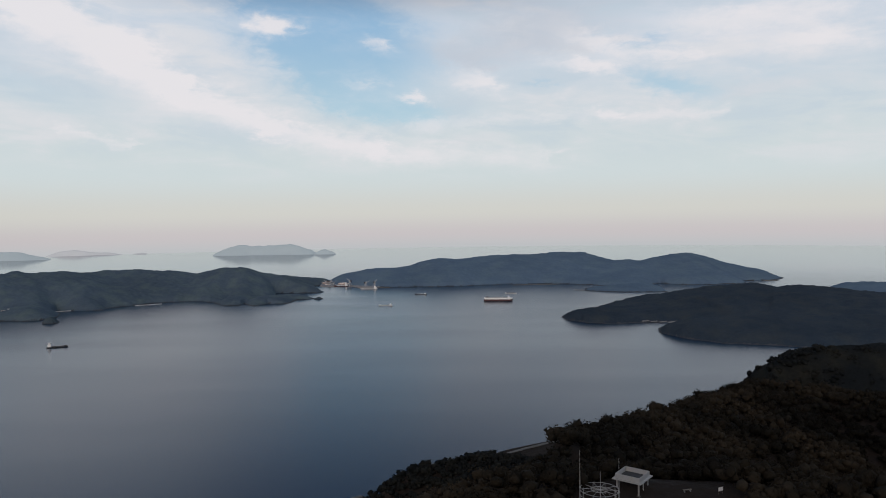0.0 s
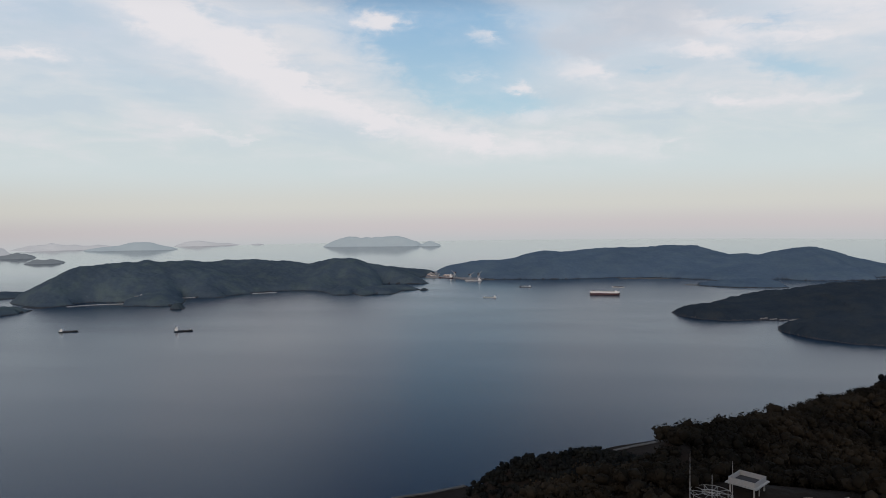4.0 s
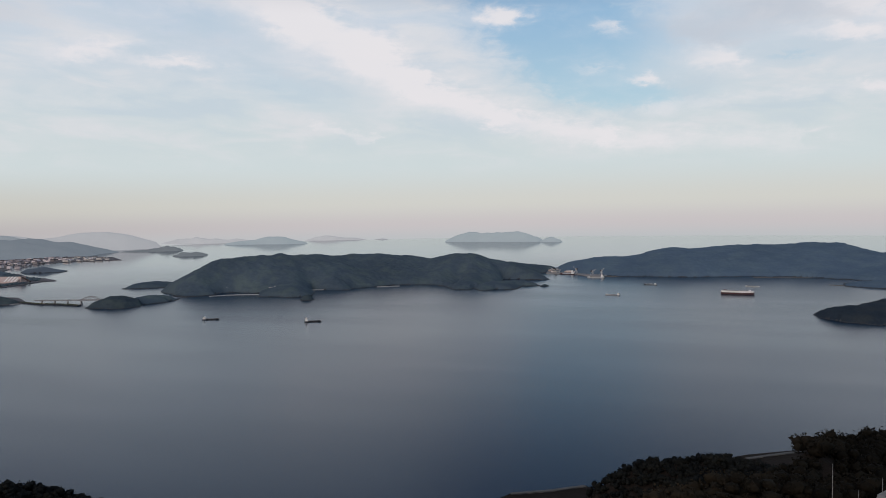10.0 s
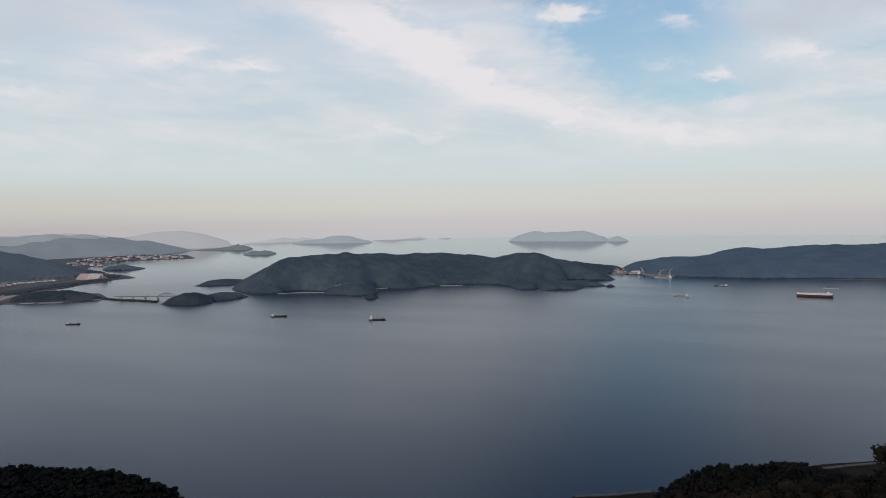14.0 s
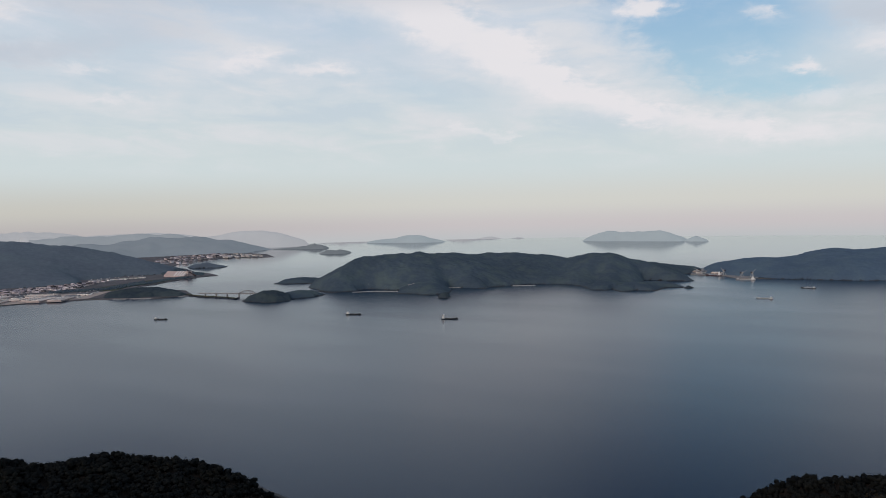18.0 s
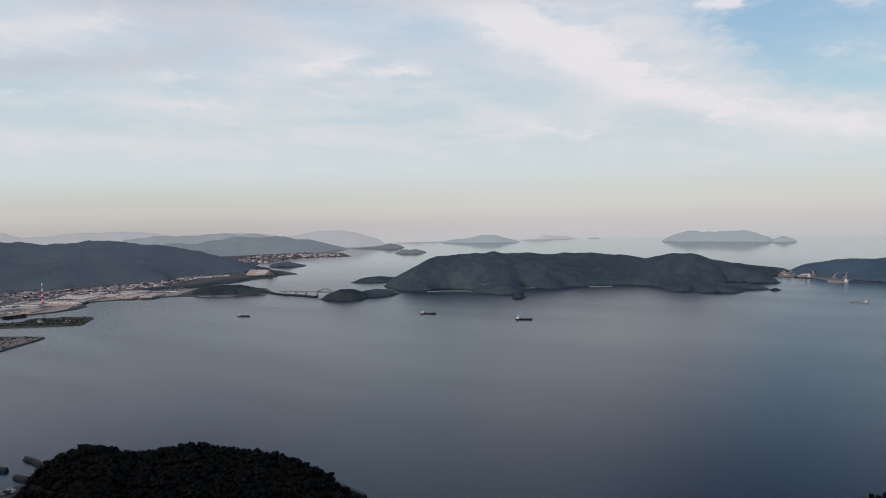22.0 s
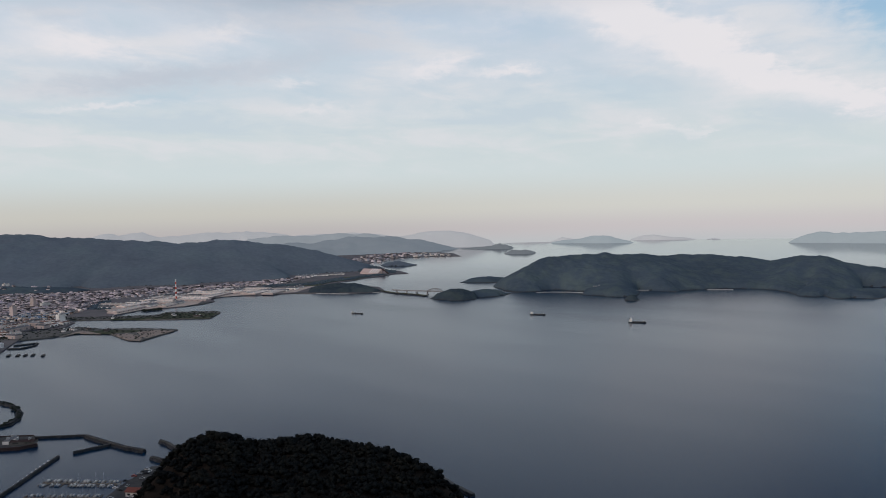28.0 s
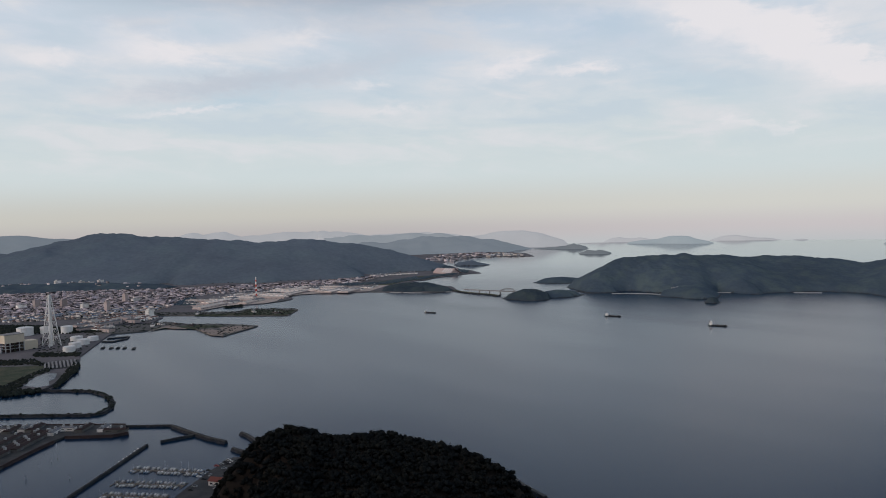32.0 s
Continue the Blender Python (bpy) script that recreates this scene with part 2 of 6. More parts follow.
def water_material(name):
    m = bpy.data.materials.new(name)
    m.use_nodes = True
    nt = m.node_tree
    N, L = nt.nodes.new, nt.links.new
    bs = nt.nodes["Principled BSDF"]
    bs.inputs["IOR"].default_value = 1.5
    bs.inputs["Base Color"].default_value = (0.000, 0.021, 0.054, 1)
    pos = N("ShaderNodeNewGeometry").outputs["Position"]

    def tex(s, detail, sx=1.0, sy=1.0, turn=0.0):
        mp = N("ShaderNodeMapping")
        L(pos, mp.inputs[0])
        mp.inputs["Scale"].default_value, mp.inputs["Rotation"].default_value = (sx, sy, 1), (0, 0, radians(turn))
        n = N("ShaderNodeTexNoise")
        L(mp.outputs[0], n.inputs["Vector"])
        n.inputs["Scale"].default_value, n.inputs["Detail"].default_value = s, detail
        return n.outputs["Fac"]

    slick = tex(0.007, 5, 0.25, 1.2, -25)          # calm streaks between breezes
    r = N("ShaderNodeMapRange")
    r.interpolation_type = "SMOOTHSTEP"
    L(slick, r.inputs[0])
    for k, q in zip((1, 2, 3, 4), (0.38, 0.62, 0.228, 0.250)):
        r.inputs[k].default_value = q
    # the breeze freshens towards the town
    east = N("ShaderNodeSeparateXYZ")
    L(pos, east.inputs[0])
    fresh = N("ShaderNodeMapRange")
    fresh.interpolation_type = "SMOOTHSTEP"
    L(east.outputs[0], fresh.inputs[0])
    for k, q in zip((1, 2, 3, 4), (-500, -1200, 0.0, 0.015)):
        fresh.inputs[k].default_value = q
    breeze = N("ShaderNodeMath")
    L(r.outputs[0], breeze.inputs[0])
    L(fresh.outputs[0], breeze.inputs[1])
    # the open sea beyond the islands lies calmer than the breezy bay
    far = N("ShaderNodeVectorMath")
    far.operation = "LENGTH"
    L(pos, far.inputs[0])
    calm = N("ShaderNodeMapRange")
    calm.interpolation_type = "SMOOTHSTEP"
    L(far.outputs["Value"], calm.inputs[0])
    for k, q in zip((1, 2, 3, 4), (1500, 3300, 1.0, 0.0)):
        calm.inputs[k].default_value = q

    def breezy(lo, hi):
        n = N("ShaderNodeMapRange")
        L(calm.outputs[0], n.inputs[0])
        n.inputs[3].default_value = lo
        if isinstance(hi, float):
            n.inputs[4].default_value = hi
        else:
            L(hi, n.inputs[4])
        return n.outputs[0]

    L(breezy(0.10, breeze.outputs[0]), bs.inputs["Roughness"])
    waves = N("ShaderNodeMath")
    waves.operation = "ADD"
    L(tex(0.16, 3, 0.35, 1.0, -35), waves.inputs[0])
    L(tex(0.55, 3, 0.5, 1.0, -20), waves.inputs[1])
    # long even wavelets that the breeze drives across the near water
    mp = N("ShaderNodeMapping")
    L(pos, mp.inputs[0])
    mp.inputs["Rotation"].default_value = (0, 0, radians(-66))
    wv = N("ShaderNodeTexWave")
    L(mp.outputs[0], wv.inputs["Vector"])
    wv.inputs["Scale"].default_value, wv.inputs["Distortion"].default_value = 0.085, 4.0
    wv.inputs["Detail"].default_value, wv.inputs["Detail Scale"].default_value = 2.0, 0.3
    gust = N("ShaderNodeMapRange")
    gust.interpolation_type = "SMOOTHERSTEP"
    L(tex(0.006, 3), gust.inputs[0])
    for k, q in zip((1, 2, 3, 4), (0.40, 0.72, 0.0, 0.22)):
        gust.inputs[k].default_value = q
    wavelets = N("ShaderNodeMath")
    wavelets.operation = "MULTIPLY_ADD"
    L(wv.outputs["Fac"], wavelets.inputs[0])
    L(gust.outputs[0], wavelets.inputs[1])
    L(waves.outputs[0], wavelets.inputs[2])
    waves = wavelets
    bn = N("ShaderNodeBump")
    bn.inputs["Distance"].default_value = 0.9
    near = N("ShaderNodeMapRange")
    near.interpolation_type = "SMOOTHSTEP"
    L(far.outputs["Value"], near.inputs[0])
    for k, q in zip((1, 2, 3, 4), (250, 1000, 0.10, 0.0)):
        near.inputs[k].default_value = q
    L(near.outputs[0], bn.inputs["Strength"])
    L(waves.outputs[0], bn.inputs["Height"])
    L(bn.outputs[0], bs.inputs["Normal"])
    return m


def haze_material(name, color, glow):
    """A far shore: its colour and glow mostly stand for lit air before it."""
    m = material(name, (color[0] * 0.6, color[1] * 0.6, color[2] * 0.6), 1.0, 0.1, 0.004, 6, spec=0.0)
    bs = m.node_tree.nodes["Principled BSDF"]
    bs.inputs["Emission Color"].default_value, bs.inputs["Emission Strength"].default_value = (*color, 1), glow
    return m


M_WATER = water_material("sea_water")
# some blue haze from across the bay is blended into the island green
M_FOREST = material("hazy_broadleaf_canopy", (0.074, 0.101, 0.130), 0.9, 0.22, 0.03, 7, 0.1, tint=(0.086, 0.114, 0.122), spec=0.02, big=0.2, soft=0.3)
# haze of distance is mixed into this canopy's paler, bluer colour
M_FAR_FOREST = material("hazy_distant_canopy", (0.156, 0.186, 0.222), 0.95, 0.22, 0.008, 8, 0.5, tint=(0.150, 0.186, 0.208), spec=0.0, big=0.2, soft=0.75)
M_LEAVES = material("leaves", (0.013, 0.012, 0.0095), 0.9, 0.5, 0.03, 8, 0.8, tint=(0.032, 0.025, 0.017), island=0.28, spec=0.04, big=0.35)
M_SOIL = material("forest_floor", (0.024, 0.019, 0.016), 0.95, 0.3, 0.05, 8, 0.6, spec=0.1)
M_ROCK = material("shore_rock", (0.034, 0.038, 0.045), 0.85, 0.35, 0.08, 8, 0.8, tint=(0.055, 0.056, 0.06))
M_TOWN = material("town_ground", (0.16, 0.145, 0.155), 0.9, 0.4, 0.012, 10, 0.3, tint=(0.07, 0.072, 0.072))
M_CONC = material("old_concrete", (0.28, 0.275, 0.28), 0.85, 0.25, 0.1, 9, 0.3, tint=(0.22, 0.21, 0.20))
M_STONE = material("breakwater_stone", (0.022, 0.026, 0.033), 0.9, 0.35, 0.3, 6, 0.8, tint=(0.042, 0.043, 0.048), island=0.2)
M_GRASS = material("rough_grass", (0.045, 0.062, 0.036), 0.95, 0.3, 0.05, 8, 0.5, tint=(0.085, 0.08, 0.052))
M_SAND = material("bare_earth", (0.56, 0.455, 0.40), 0.95, 0.25, 0.03, 8, 0.3, tint=(0.40, 0.32, 0.28))
M_EARTH = material("trodden_earth", (0.34, 0.275, 0.24), 0.95, 0.35, 0.03, 8, 0.3, tint=(0.20, 0.17, 0.15))
M_WHITE = material("white_paint", (0.78, 0.77, 0.76), 0.5, 0.10, 0.2, 9, 0.0, tint=(0.66, 0.64, 0.62))
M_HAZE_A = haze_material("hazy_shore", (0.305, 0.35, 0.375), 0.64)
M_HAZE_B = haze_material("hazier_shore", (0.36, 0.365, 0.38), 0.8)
M_HAZE_C = haze_material("hazy_far_slopes", (0.21, 0.24, 0.27), 0.56)
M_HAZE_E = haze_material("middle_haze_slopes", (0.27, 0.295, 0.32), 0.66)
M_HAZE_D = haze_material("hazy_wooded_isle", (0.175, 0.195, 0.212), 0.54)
M_RUST = material("rusty_steel", (0.048, 0.031, 0.030), 0.8, 0.3, 0.4, 8, 0.3, tint=(0.040, 0.025, 0.024))
M_HULL_DARK = material("dark_hull_paint", (0.016, 0.020, 0.026), 0.5, 0.2, 0.2, 8, tint=(0.026, 0.024, 0.024))
M_HULL_RED = material("red_antifouling", (0.062, 0.026, 0.028), 0.6, 0.2, 0.15, 8)
M_STEEL = material("galvanised_steel", (0.42, 0.43, 0.44), 0.5, 0.15, 0.8, 8, metal=0.3)
M_DARK = material("shadowed_glazing", (0.03, 0.035, 0.04), 0.2, 0.2, 0.5, 6, spec=0.5)
M_WALL_PALE = material("pale_render", (0.86, 0.82, 0.79), 0.85, 0.15, 0.1, 8, tint=(0.46, 0.41, 0.37), obj=0.3)
M_WALL_TAN = material("tan_render", (0.44, 0.36, 0.35), 0.85, 0.15, 0.1, 8, tint=(0.34, 0.28, 0.25), obj=0.25)
M_ROOF_GREY = material("grey_roof_tiles", (0.16, 0.16, 0.17), 0.7, 0.25, 0.3, 8, 0.3, obj=0.4)
M_ROOF_BROWN = material("brown_roof_tiles", (0.20, 0.12, 0.10), 0.75, 0.25, 0.3, 8, 0.3, obj=0.3)
M_ROOF_BLUE = material("blue_sheet_roof", (0.16, 0.22, 0.30), 0.6, 0.2, 0.2, 8, obj=0.3)
M_ROOF_PALE = material("weathered_sheet_roof", (0.74, 0.64, 0.58), 0.9, 0.3, 0.05, 8, tint=(0.50, 0.42, 0.37), obj=0.4, spec=0.1)
M_ORANGE = material("orange_red_roof", (0.22, 0.07, 0.05), 0.6, 0.2, 0.3, 8)
M_PINK = material("pinkish_cladding", (0.50, 0.41, 0.39), 0.75, 0.15, 0.03, 8, tint=(0.46, 0.34, 0.32))
M_RED = material("red_band_paint", (0.42, 0.07, 0.05), 0.6, 0.15, 0.3, 8)
M_CREAM = material("cream_cladding", (0.66, 0.58, 0.46), 0.7, 0.15, 0.05, 8, tint=(0.55, 0.48, 0.38))
M_ASPHALT = material("asphalt", (0.055, 0.055, 0.058), 0.9, 0.25, 0.1, 9, 0.3, tint=(0.08, 0.078, 0.075))
M_WOODEN = material("weathered_planks", (0.18, 0.15, 0.12), 0.9, 0.25, 0.4, 8, 0.3)
# nearer shores get less haze blue in their canopy colour
M_FOREST_NEAR = material("shore_canopy", (0.050, 0.068, 0.086), 0.9, 0.25, 0.04, 7, 0.1, tint=(0.060, 0.078, 0.082), spec=0.02, big=0.2, soft=0.2)
# the headland's shade and a little haze are mixed into this darker canopy
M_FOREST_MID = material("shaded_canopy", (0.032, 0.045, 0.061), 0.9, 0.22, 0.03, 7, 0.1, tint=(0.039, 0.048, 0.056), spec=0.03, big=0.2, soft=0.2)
# blue haze in front of the farther island is part of this base colour
M_FOREST_HAZY = material("hazy_canopy", (0.108, 0.156, 0.215), 0.95, 0.16, 0.02, 8, 0.1, tint=(0.115, 0.162, 0.204), spec=0.0, big=0.2, soft=0.4)
M_BELT = material("shore_trees", (0.024, 0.030, 0.027), 0.9, 0.3, 0.04, 8, 0.6, tint=(0.032, 0.034, 0.026), island=0.25, spec=0.03, soft=0.3)
# shade on the near hills is put into this near-black leaf colour
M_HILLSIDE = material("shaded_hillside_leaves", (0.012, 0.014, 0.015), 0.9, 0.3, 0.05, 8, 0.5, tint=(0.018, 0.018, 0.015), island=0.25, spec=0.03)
M_OLD_WHITE = material("weathered_white_concrete", (0.38, 0.38, 0.385), 0.8, 0.2, 0.6, 8, 0.2, tint=(0.34, 0.33, 0.31))
M_DARK_STEEL = material("dull_bridge_steel", (0.23, 0.225, 0.235), 0.6, 0.2, 0.3, 8)
M_PIER = material("worn_quay_surface", (0.14, 0.135, 0.13), 0.9, 0.35, 0.03, 9, 0.3, tint=(0.09, 0.09, 0.085))


# ---- helpers for meshes ----
from mathutils import geometry


def np_mesh(name, verts, faces, mat, smooth=False):
    """A mesh from an array of points and an array of triangles or quads."""
    me = bpy.data.meshes.new(name)
    verts, faces = np.asarray(verts, np.float32), np.asarray(faces, np.int32)
    k = faces.shape[1]
    me.vertices.add(len(verts))
    me.vertices.foreach_set("co", verts.ravel())
    me.loops.add(faces.size)
    me.loops.foreach_set("vertex_index", faces.ravel())
    me.polygons.add(len(faces))
    me.polygons.foreach_set("loop_start", np.arange(0, faces.size, k, dtype=np.int32))
    me.polygons.foreach_set("use_smooth", np.full(len(faces), smooth))
    me.update(calc_edges=True)
    me.materials.append(mat)
    return me


def lattice(ix, iy, seed):
    h = (ix.astype(np.int64) * 374761393 + iy.astype(np.int64) * 668265263 + seed * 974634777) & 0xFFFFFFFF
    h = ((h ^ (h >> 13)) * 1274126177) & 0xFFFFFFFF
    return ((h ^ (h >> 16)) & 0xFFFF) / 65535.0


def value_noise(x, y, seed=0):
    x0, y0 = np.floor(x), np.floor(y)
    fx, fy = x - x0, y - y0
    fx, fy = fx * fx * (3 - 2 * fx), fy * fy * (3 - 2 * fy)
    a, b = lattice(x0, y0, seed), lattice(x0 + 1, y0, seed)
    c, d = lattice(x0, y0 + 1, seed), lattice(x0 + 1, y0 + 1, seed)
    return (a * (1 - fx) + b * fx) * (1 - fy) + (c * (1 - fx) + d * fx) * fy - 0.5


def fbm(x, y, size, octaves=4, seed=0):
    out, amp = 0.0, 1.0
    for k in range(octaves):
        out = out + amp * value_noise(x / size, y / size, seed + k)
        size, amp = size / 2.1, amp * 0.5
    return out


def crowns(X, Y, size, seed):
    """Rounded treetops side by side: 0 between them, 1 on the tallest."""
    gx, gy = np.floor(X / size), np.floor(Y / size)
    best = np.zeros(X.shape)
    for i in (-1, 0, 1):
        for j in (-1, 0, 1):
            cx, cy = gx + i, gy + j
            px, py = (cx + lattice(cx, cy, seed)) * size, (cy + lattice(cx, cy, seed + 5)) * size
            r = 0.55 + 0.45 * lattice(cx, cy, seed + 9)
            d2 = ((X - px) ** 2 + (Y - py) ** 2) / (size * 0.95) ** 2
            best = np.maximum(best, r * np.sqrt(np.clip(1 - d2, 0, 1)))
    return best


def hill_height(X, Y, spines, rough, seed, relief=0.34, wander=0.40):
    """The height of the land at X, Y. A spine is a ridge line, from left to right as seen from the bay: x, y, height, half width on
    the bay's side and behind."""
    best = np.full(X.shape, -6.0)
    wob = fbm(X, Y, 140 * rough, 5, seed)
    wob2 = fbm(X, Y, 55 * rough, 4, seed + 40)
    for spine in spines:
        du = np.full(X.shape, 1e9)
        hh = np.zeros(X.shape)
        for (ax, ay, az_, an, af), (bx, by, bz, bn, bf) in zip(spine[:-1], spine[1:]):
            ex, ey = bx - ax, by - ay
            run = math.hypot(ex, ey)
            raw = ((X - ax) * ex + (Y - ay) * ey) / (run * run)
            s = np.clip(raw, 0, 1)
            across = ((X - ax) * ey - (Y - ay) * ex) / run
            past = (raw - s) * run
            w = np.where(across > 0, an + (bn - an) * s, af + (bf - af) * s)
            w = np.maximum(w, 1.0)
            u = np.hypot(across / w, past / (0.24 * w))
            h = az_ + (bz - az_) * s
            closer = u < du
            du, hh = np.where(closer, u, du), np.where(closer, h, hh)
        u = du * (1 + wander * wob * np.clip(du * 1.6, 0, 1))
        prof = 1 - np.clip(u, 0, 1.4) ** 1.25
        z = hh * prof + hh * relief * wob2 * np.clip(u * 2.2, 0, 1) * np.clip(1.25 - u, 0, 1)
        z = np.where(u < 1, np.maximum(z, np.minimum(8, hh) * (1 - u) - 0.3), -6 * np.clip((u - 1) * 5, 0, 1))
        best = np.maximum(best, z)
    return best


class Land:
    """A piece of high ground as one sheet on a square grid."""

    def __init__(self, name, label, spines, cell, mat, rough=1.0, seed=1, margin=1.15, category="island", canopy=2.6, relief=0.34, wander=0.40, worn=0, rugged=0.10):
        pts = [p for s in spines for p in s]
        x0, x1 = min(p[0] - margin * max(p[3:]) for p in pts), max(p[0] + margin * max(p[3:]) for p in pts)
        y0, y1 = min(p[1] - margin * max(p[3:]) for p in pts), max(p[1] + margin * max(p[3:]) for p in pts)
        nx, ny = int((x1 - x0) / cell) + 2, int((y1 - y0) / cell) + 2
        self.x0, self.y0, self.cell = x0, y0, cell
        X, Y = np.meshgrid(x0 + np.arange(nx) * cell, y0 + np.arange(ny) * cell)
        self.base = hill_height(X, Y, spines, rough, seed, relief, wander)
        sharp = self.base
        for _ in range(worn):      # slopes worn smooth
            q = np.pad(self.base, 1, mode="edge")
            self.base = 0.4 * self.base + 0.15 * (q[:-2, 1:-1] + q[2:, 1:-1] + q[1:-1, :-2] + q[1:-1, 2:])
        upland = np.clip((sharp - 1) / 9, 0, 1)
        self.base = sharp + (self.base - sharp) * upland
        Z = self.base + canopy * np.clip((self.base - 1.2) / 4, 0, 1) * (0.4 + 1.5 * crowns(X, Y, max(8.5, 2.2 * cell), seed + 77))
        if mat is not M_SOIL:
            Z = Z + np.where(self.base > 8, self.base * rugged * fbm(X, Y, max(40.0, 5 * cell), 3, seed + 99), 0)
        self.Z = Z
        idx = np.arange(nx * ny).reshape(ny, nx)
        up = Z > -5.9
        keep = up[:-1, :-1] | up[1:, :-1] | up[:-1, 1:] | up[1:, 1:]
        q = np.stack([idx[:-1, :-1], idx[:-1, 1:], idx[1:, 1:], idx[1:, :-1]], -1)[keep]
        used, inv = np.unique(q, return_inverse=True)
        v = np.stack([X.ravel(), Y.ravel(), Z.ravel()], 1)[used]
        self.ob = tagged(new(name, np_mesh(name, v, inv.reshape(q.shape), mat, True)), label, category, kind="structure")
        if canopy or mat is M_SOIL:
            self.ob.data.materials.append(M_ROCK)
            low = v[inv.reshape(q.shape)][:, :, 2].mean(1) < 1.4
            self.ob.data.polygons.foreach_set("material_index", low.astype(np.int32))

    def height(self, x, y):
        i, j = (np.asarray(x) - self.x0) / self.cell, (np.asarray(y) - self.y0) / self.cell
        a, b = np.clip(i.astype(int), 0, self.base.shape[1] - 2), np.clip(j.astype(int), 0, self.base.shape[0] - 2)
        fx, fy = np.clip(i - a, 0, 1), np.clip(j - b, 0, 1)
        z = self.base
        return (z[b, a] * (1 - fx) + z[b, a + 1] * fx) * (1 - fy) + (z[b + 1, a] * (1 - fx) + z[b + 1, a + 1] * fx) * fy

    def scatter(self, step, rng, low=3.0):
        """Places in the wood, one for each square of that many metres, with the height of the ground there."""
        nx, ny = int(self.base.shape[1] * self.cell / step), int(self.base.shape[0] * self.cell / step)
        X, Y = np.meshgrid(np.arange(nx), np.arange(ny))
        x = self.x0 + (X.ravel() + rng.random(nx * ny)) * step
        y = self.y0 + (Y.ravel() + rng.random(nx * ny)) * step
        z = self.height(x, y)
        ok = z > low
        return np.stack([x[ok], y[ok], z[ok]], 1)


def ico(level):
    bm = bmesh.new()
    bmesh.ops.create_icosphere(bm, subdivisions=level, radius=1)
    v, f = np.array([p.co[:] for p in bm.verts]), np.array([[p.index for p in q.verts] for q in bm.faces])
    bm.free()
    return v, f


ICO = ico(1)


def clump_wood(name, label, places, size, mat, rng, tall=1.0):
    """Treetops of a wood too far off to count, as one mesh of uneven clumps."""
    bv, bf = ICO
    n, k = len(places), len(bv)
    s = size * (0.6 + 0.8 * rng.random((n, 1, 1)))
    jit = 1 + 0.5 * (rng.random((n, k, 1)) - 0.5)
    v = bv[None] * jit * s * np.array([1, 1, 0.85 * tall]) + places[:, None, :] + np.array([0, 0, size * 0.45])
    f = bf[None] + (np.arange(n) * k)[:, None, None]
    return tagged(new(name, np_mesh(name, v.reshape(-1, 3), f.reshape(-1, 3), mat)), label, "wood", kind="stuff")


def leaf_wood(name, label, places, size, leaf, count, mat, rng):
    """Broadleaf trees seen near enough to show their foliage: crowns of several uneven lobes, thick with loose leaf sprays."""
    n = len(places)
    s = size * (0.65 + 0.7 * rng.random((n, 1, 1)))
    lobes = np.clip(rng.normal(0, 1, (n, 6, 3)), -0.85, 0.85) * np.array([0.50, 0.50, 0.22])
    pick = rng.integers(0, 6, (n, count))
    d = rng.normal(0, 1, (n, count, 3))
    d /= np.linalg.norm(d, axis=2, keepdims=True)
    heart = places[:, None, :] + np.array([0, 0, 1]) * s * 0.62
    c = np.take_along_axis(lobes, pick[..., None], 1) + d * (0.50 - 0.12 * rng.random((n, count, 1)))
    c = c * s + heart
    a = d + 0.5 * rng.normal(0, 1, d.shape)
    a /= np.linalg.norm(a, axis=2, keepdims=True)
    b = np.cross(a, rng.normal(0, 1, d.shape))
    b /= np.linalg.norm(b, axis=2, keepdims=True)
    e = np.cross(a, b)
    w = leaf * (0.6 + 0.8 * rng.random((n, count, 1)))
    quad = np.stack([c + b * w, c + e * w * 0.7, c - b * w, c - e * w * 0.7], 2)
    f = np.arange(n * count * 4).reshape(-1, 4)
    sprays = tagged(new(name, np_mesh(name, quad.reshape(-1, 3), f, mat)), label, "wood", kind="stuff")
    bv, bf = ICO
    k = len(bv)
    jit = 1 + 0.7 * (rng.random((n * 6, k, 1)) - 0.5)
    lumps = bv[None] * jit * np.repeat(s * 0.34, 6, 0).reshape(-1, 1, 1) * np.array([1, 1, 0.9]) + (lobes * s + heart).reshape(-1, 1, 3)
    f = bf[None] + (np.arange(n * 6) * k)[:, None, None]
    inner = tagged(new("crown_lobes", np_mesh("crown_lobes", lumps.reshape(-1, 3), f.reshape(-1, 3), mat, True)), kind="stuff")
    inner.parent = sprays
    return sprays


def slab(name, outline, top, bottom, mat):
    """Flat made ground: an outline in plan, raised to a quay wall's height."""
    bm = bmesh.new()
    lo = [bm.verts.new((x, y, bottom)) for x, y in outline]
    hi = [bm.verts.new((x, y, top)) for x, y in outline]
    for tri in geometry.tessellate_polygon([[Vector((x, y, 0)) for x, y in outline]]):
        bm.faces.new([hi[i] for i in tri])
    n = len(outline)
    for i in range(n):
        bm.faces.new((lo[i], lo[(i + 1) % n], hi[(i + 1) % n], hi[i]))
    bmesh.ops.recalc_face_normals(bm, faces=bm.faces)
    me = bpy.data.meshes.new(name)
    bm.to_mesh(me)
    bm.free()
    me.materials.append(mat)
    return new(name, me)


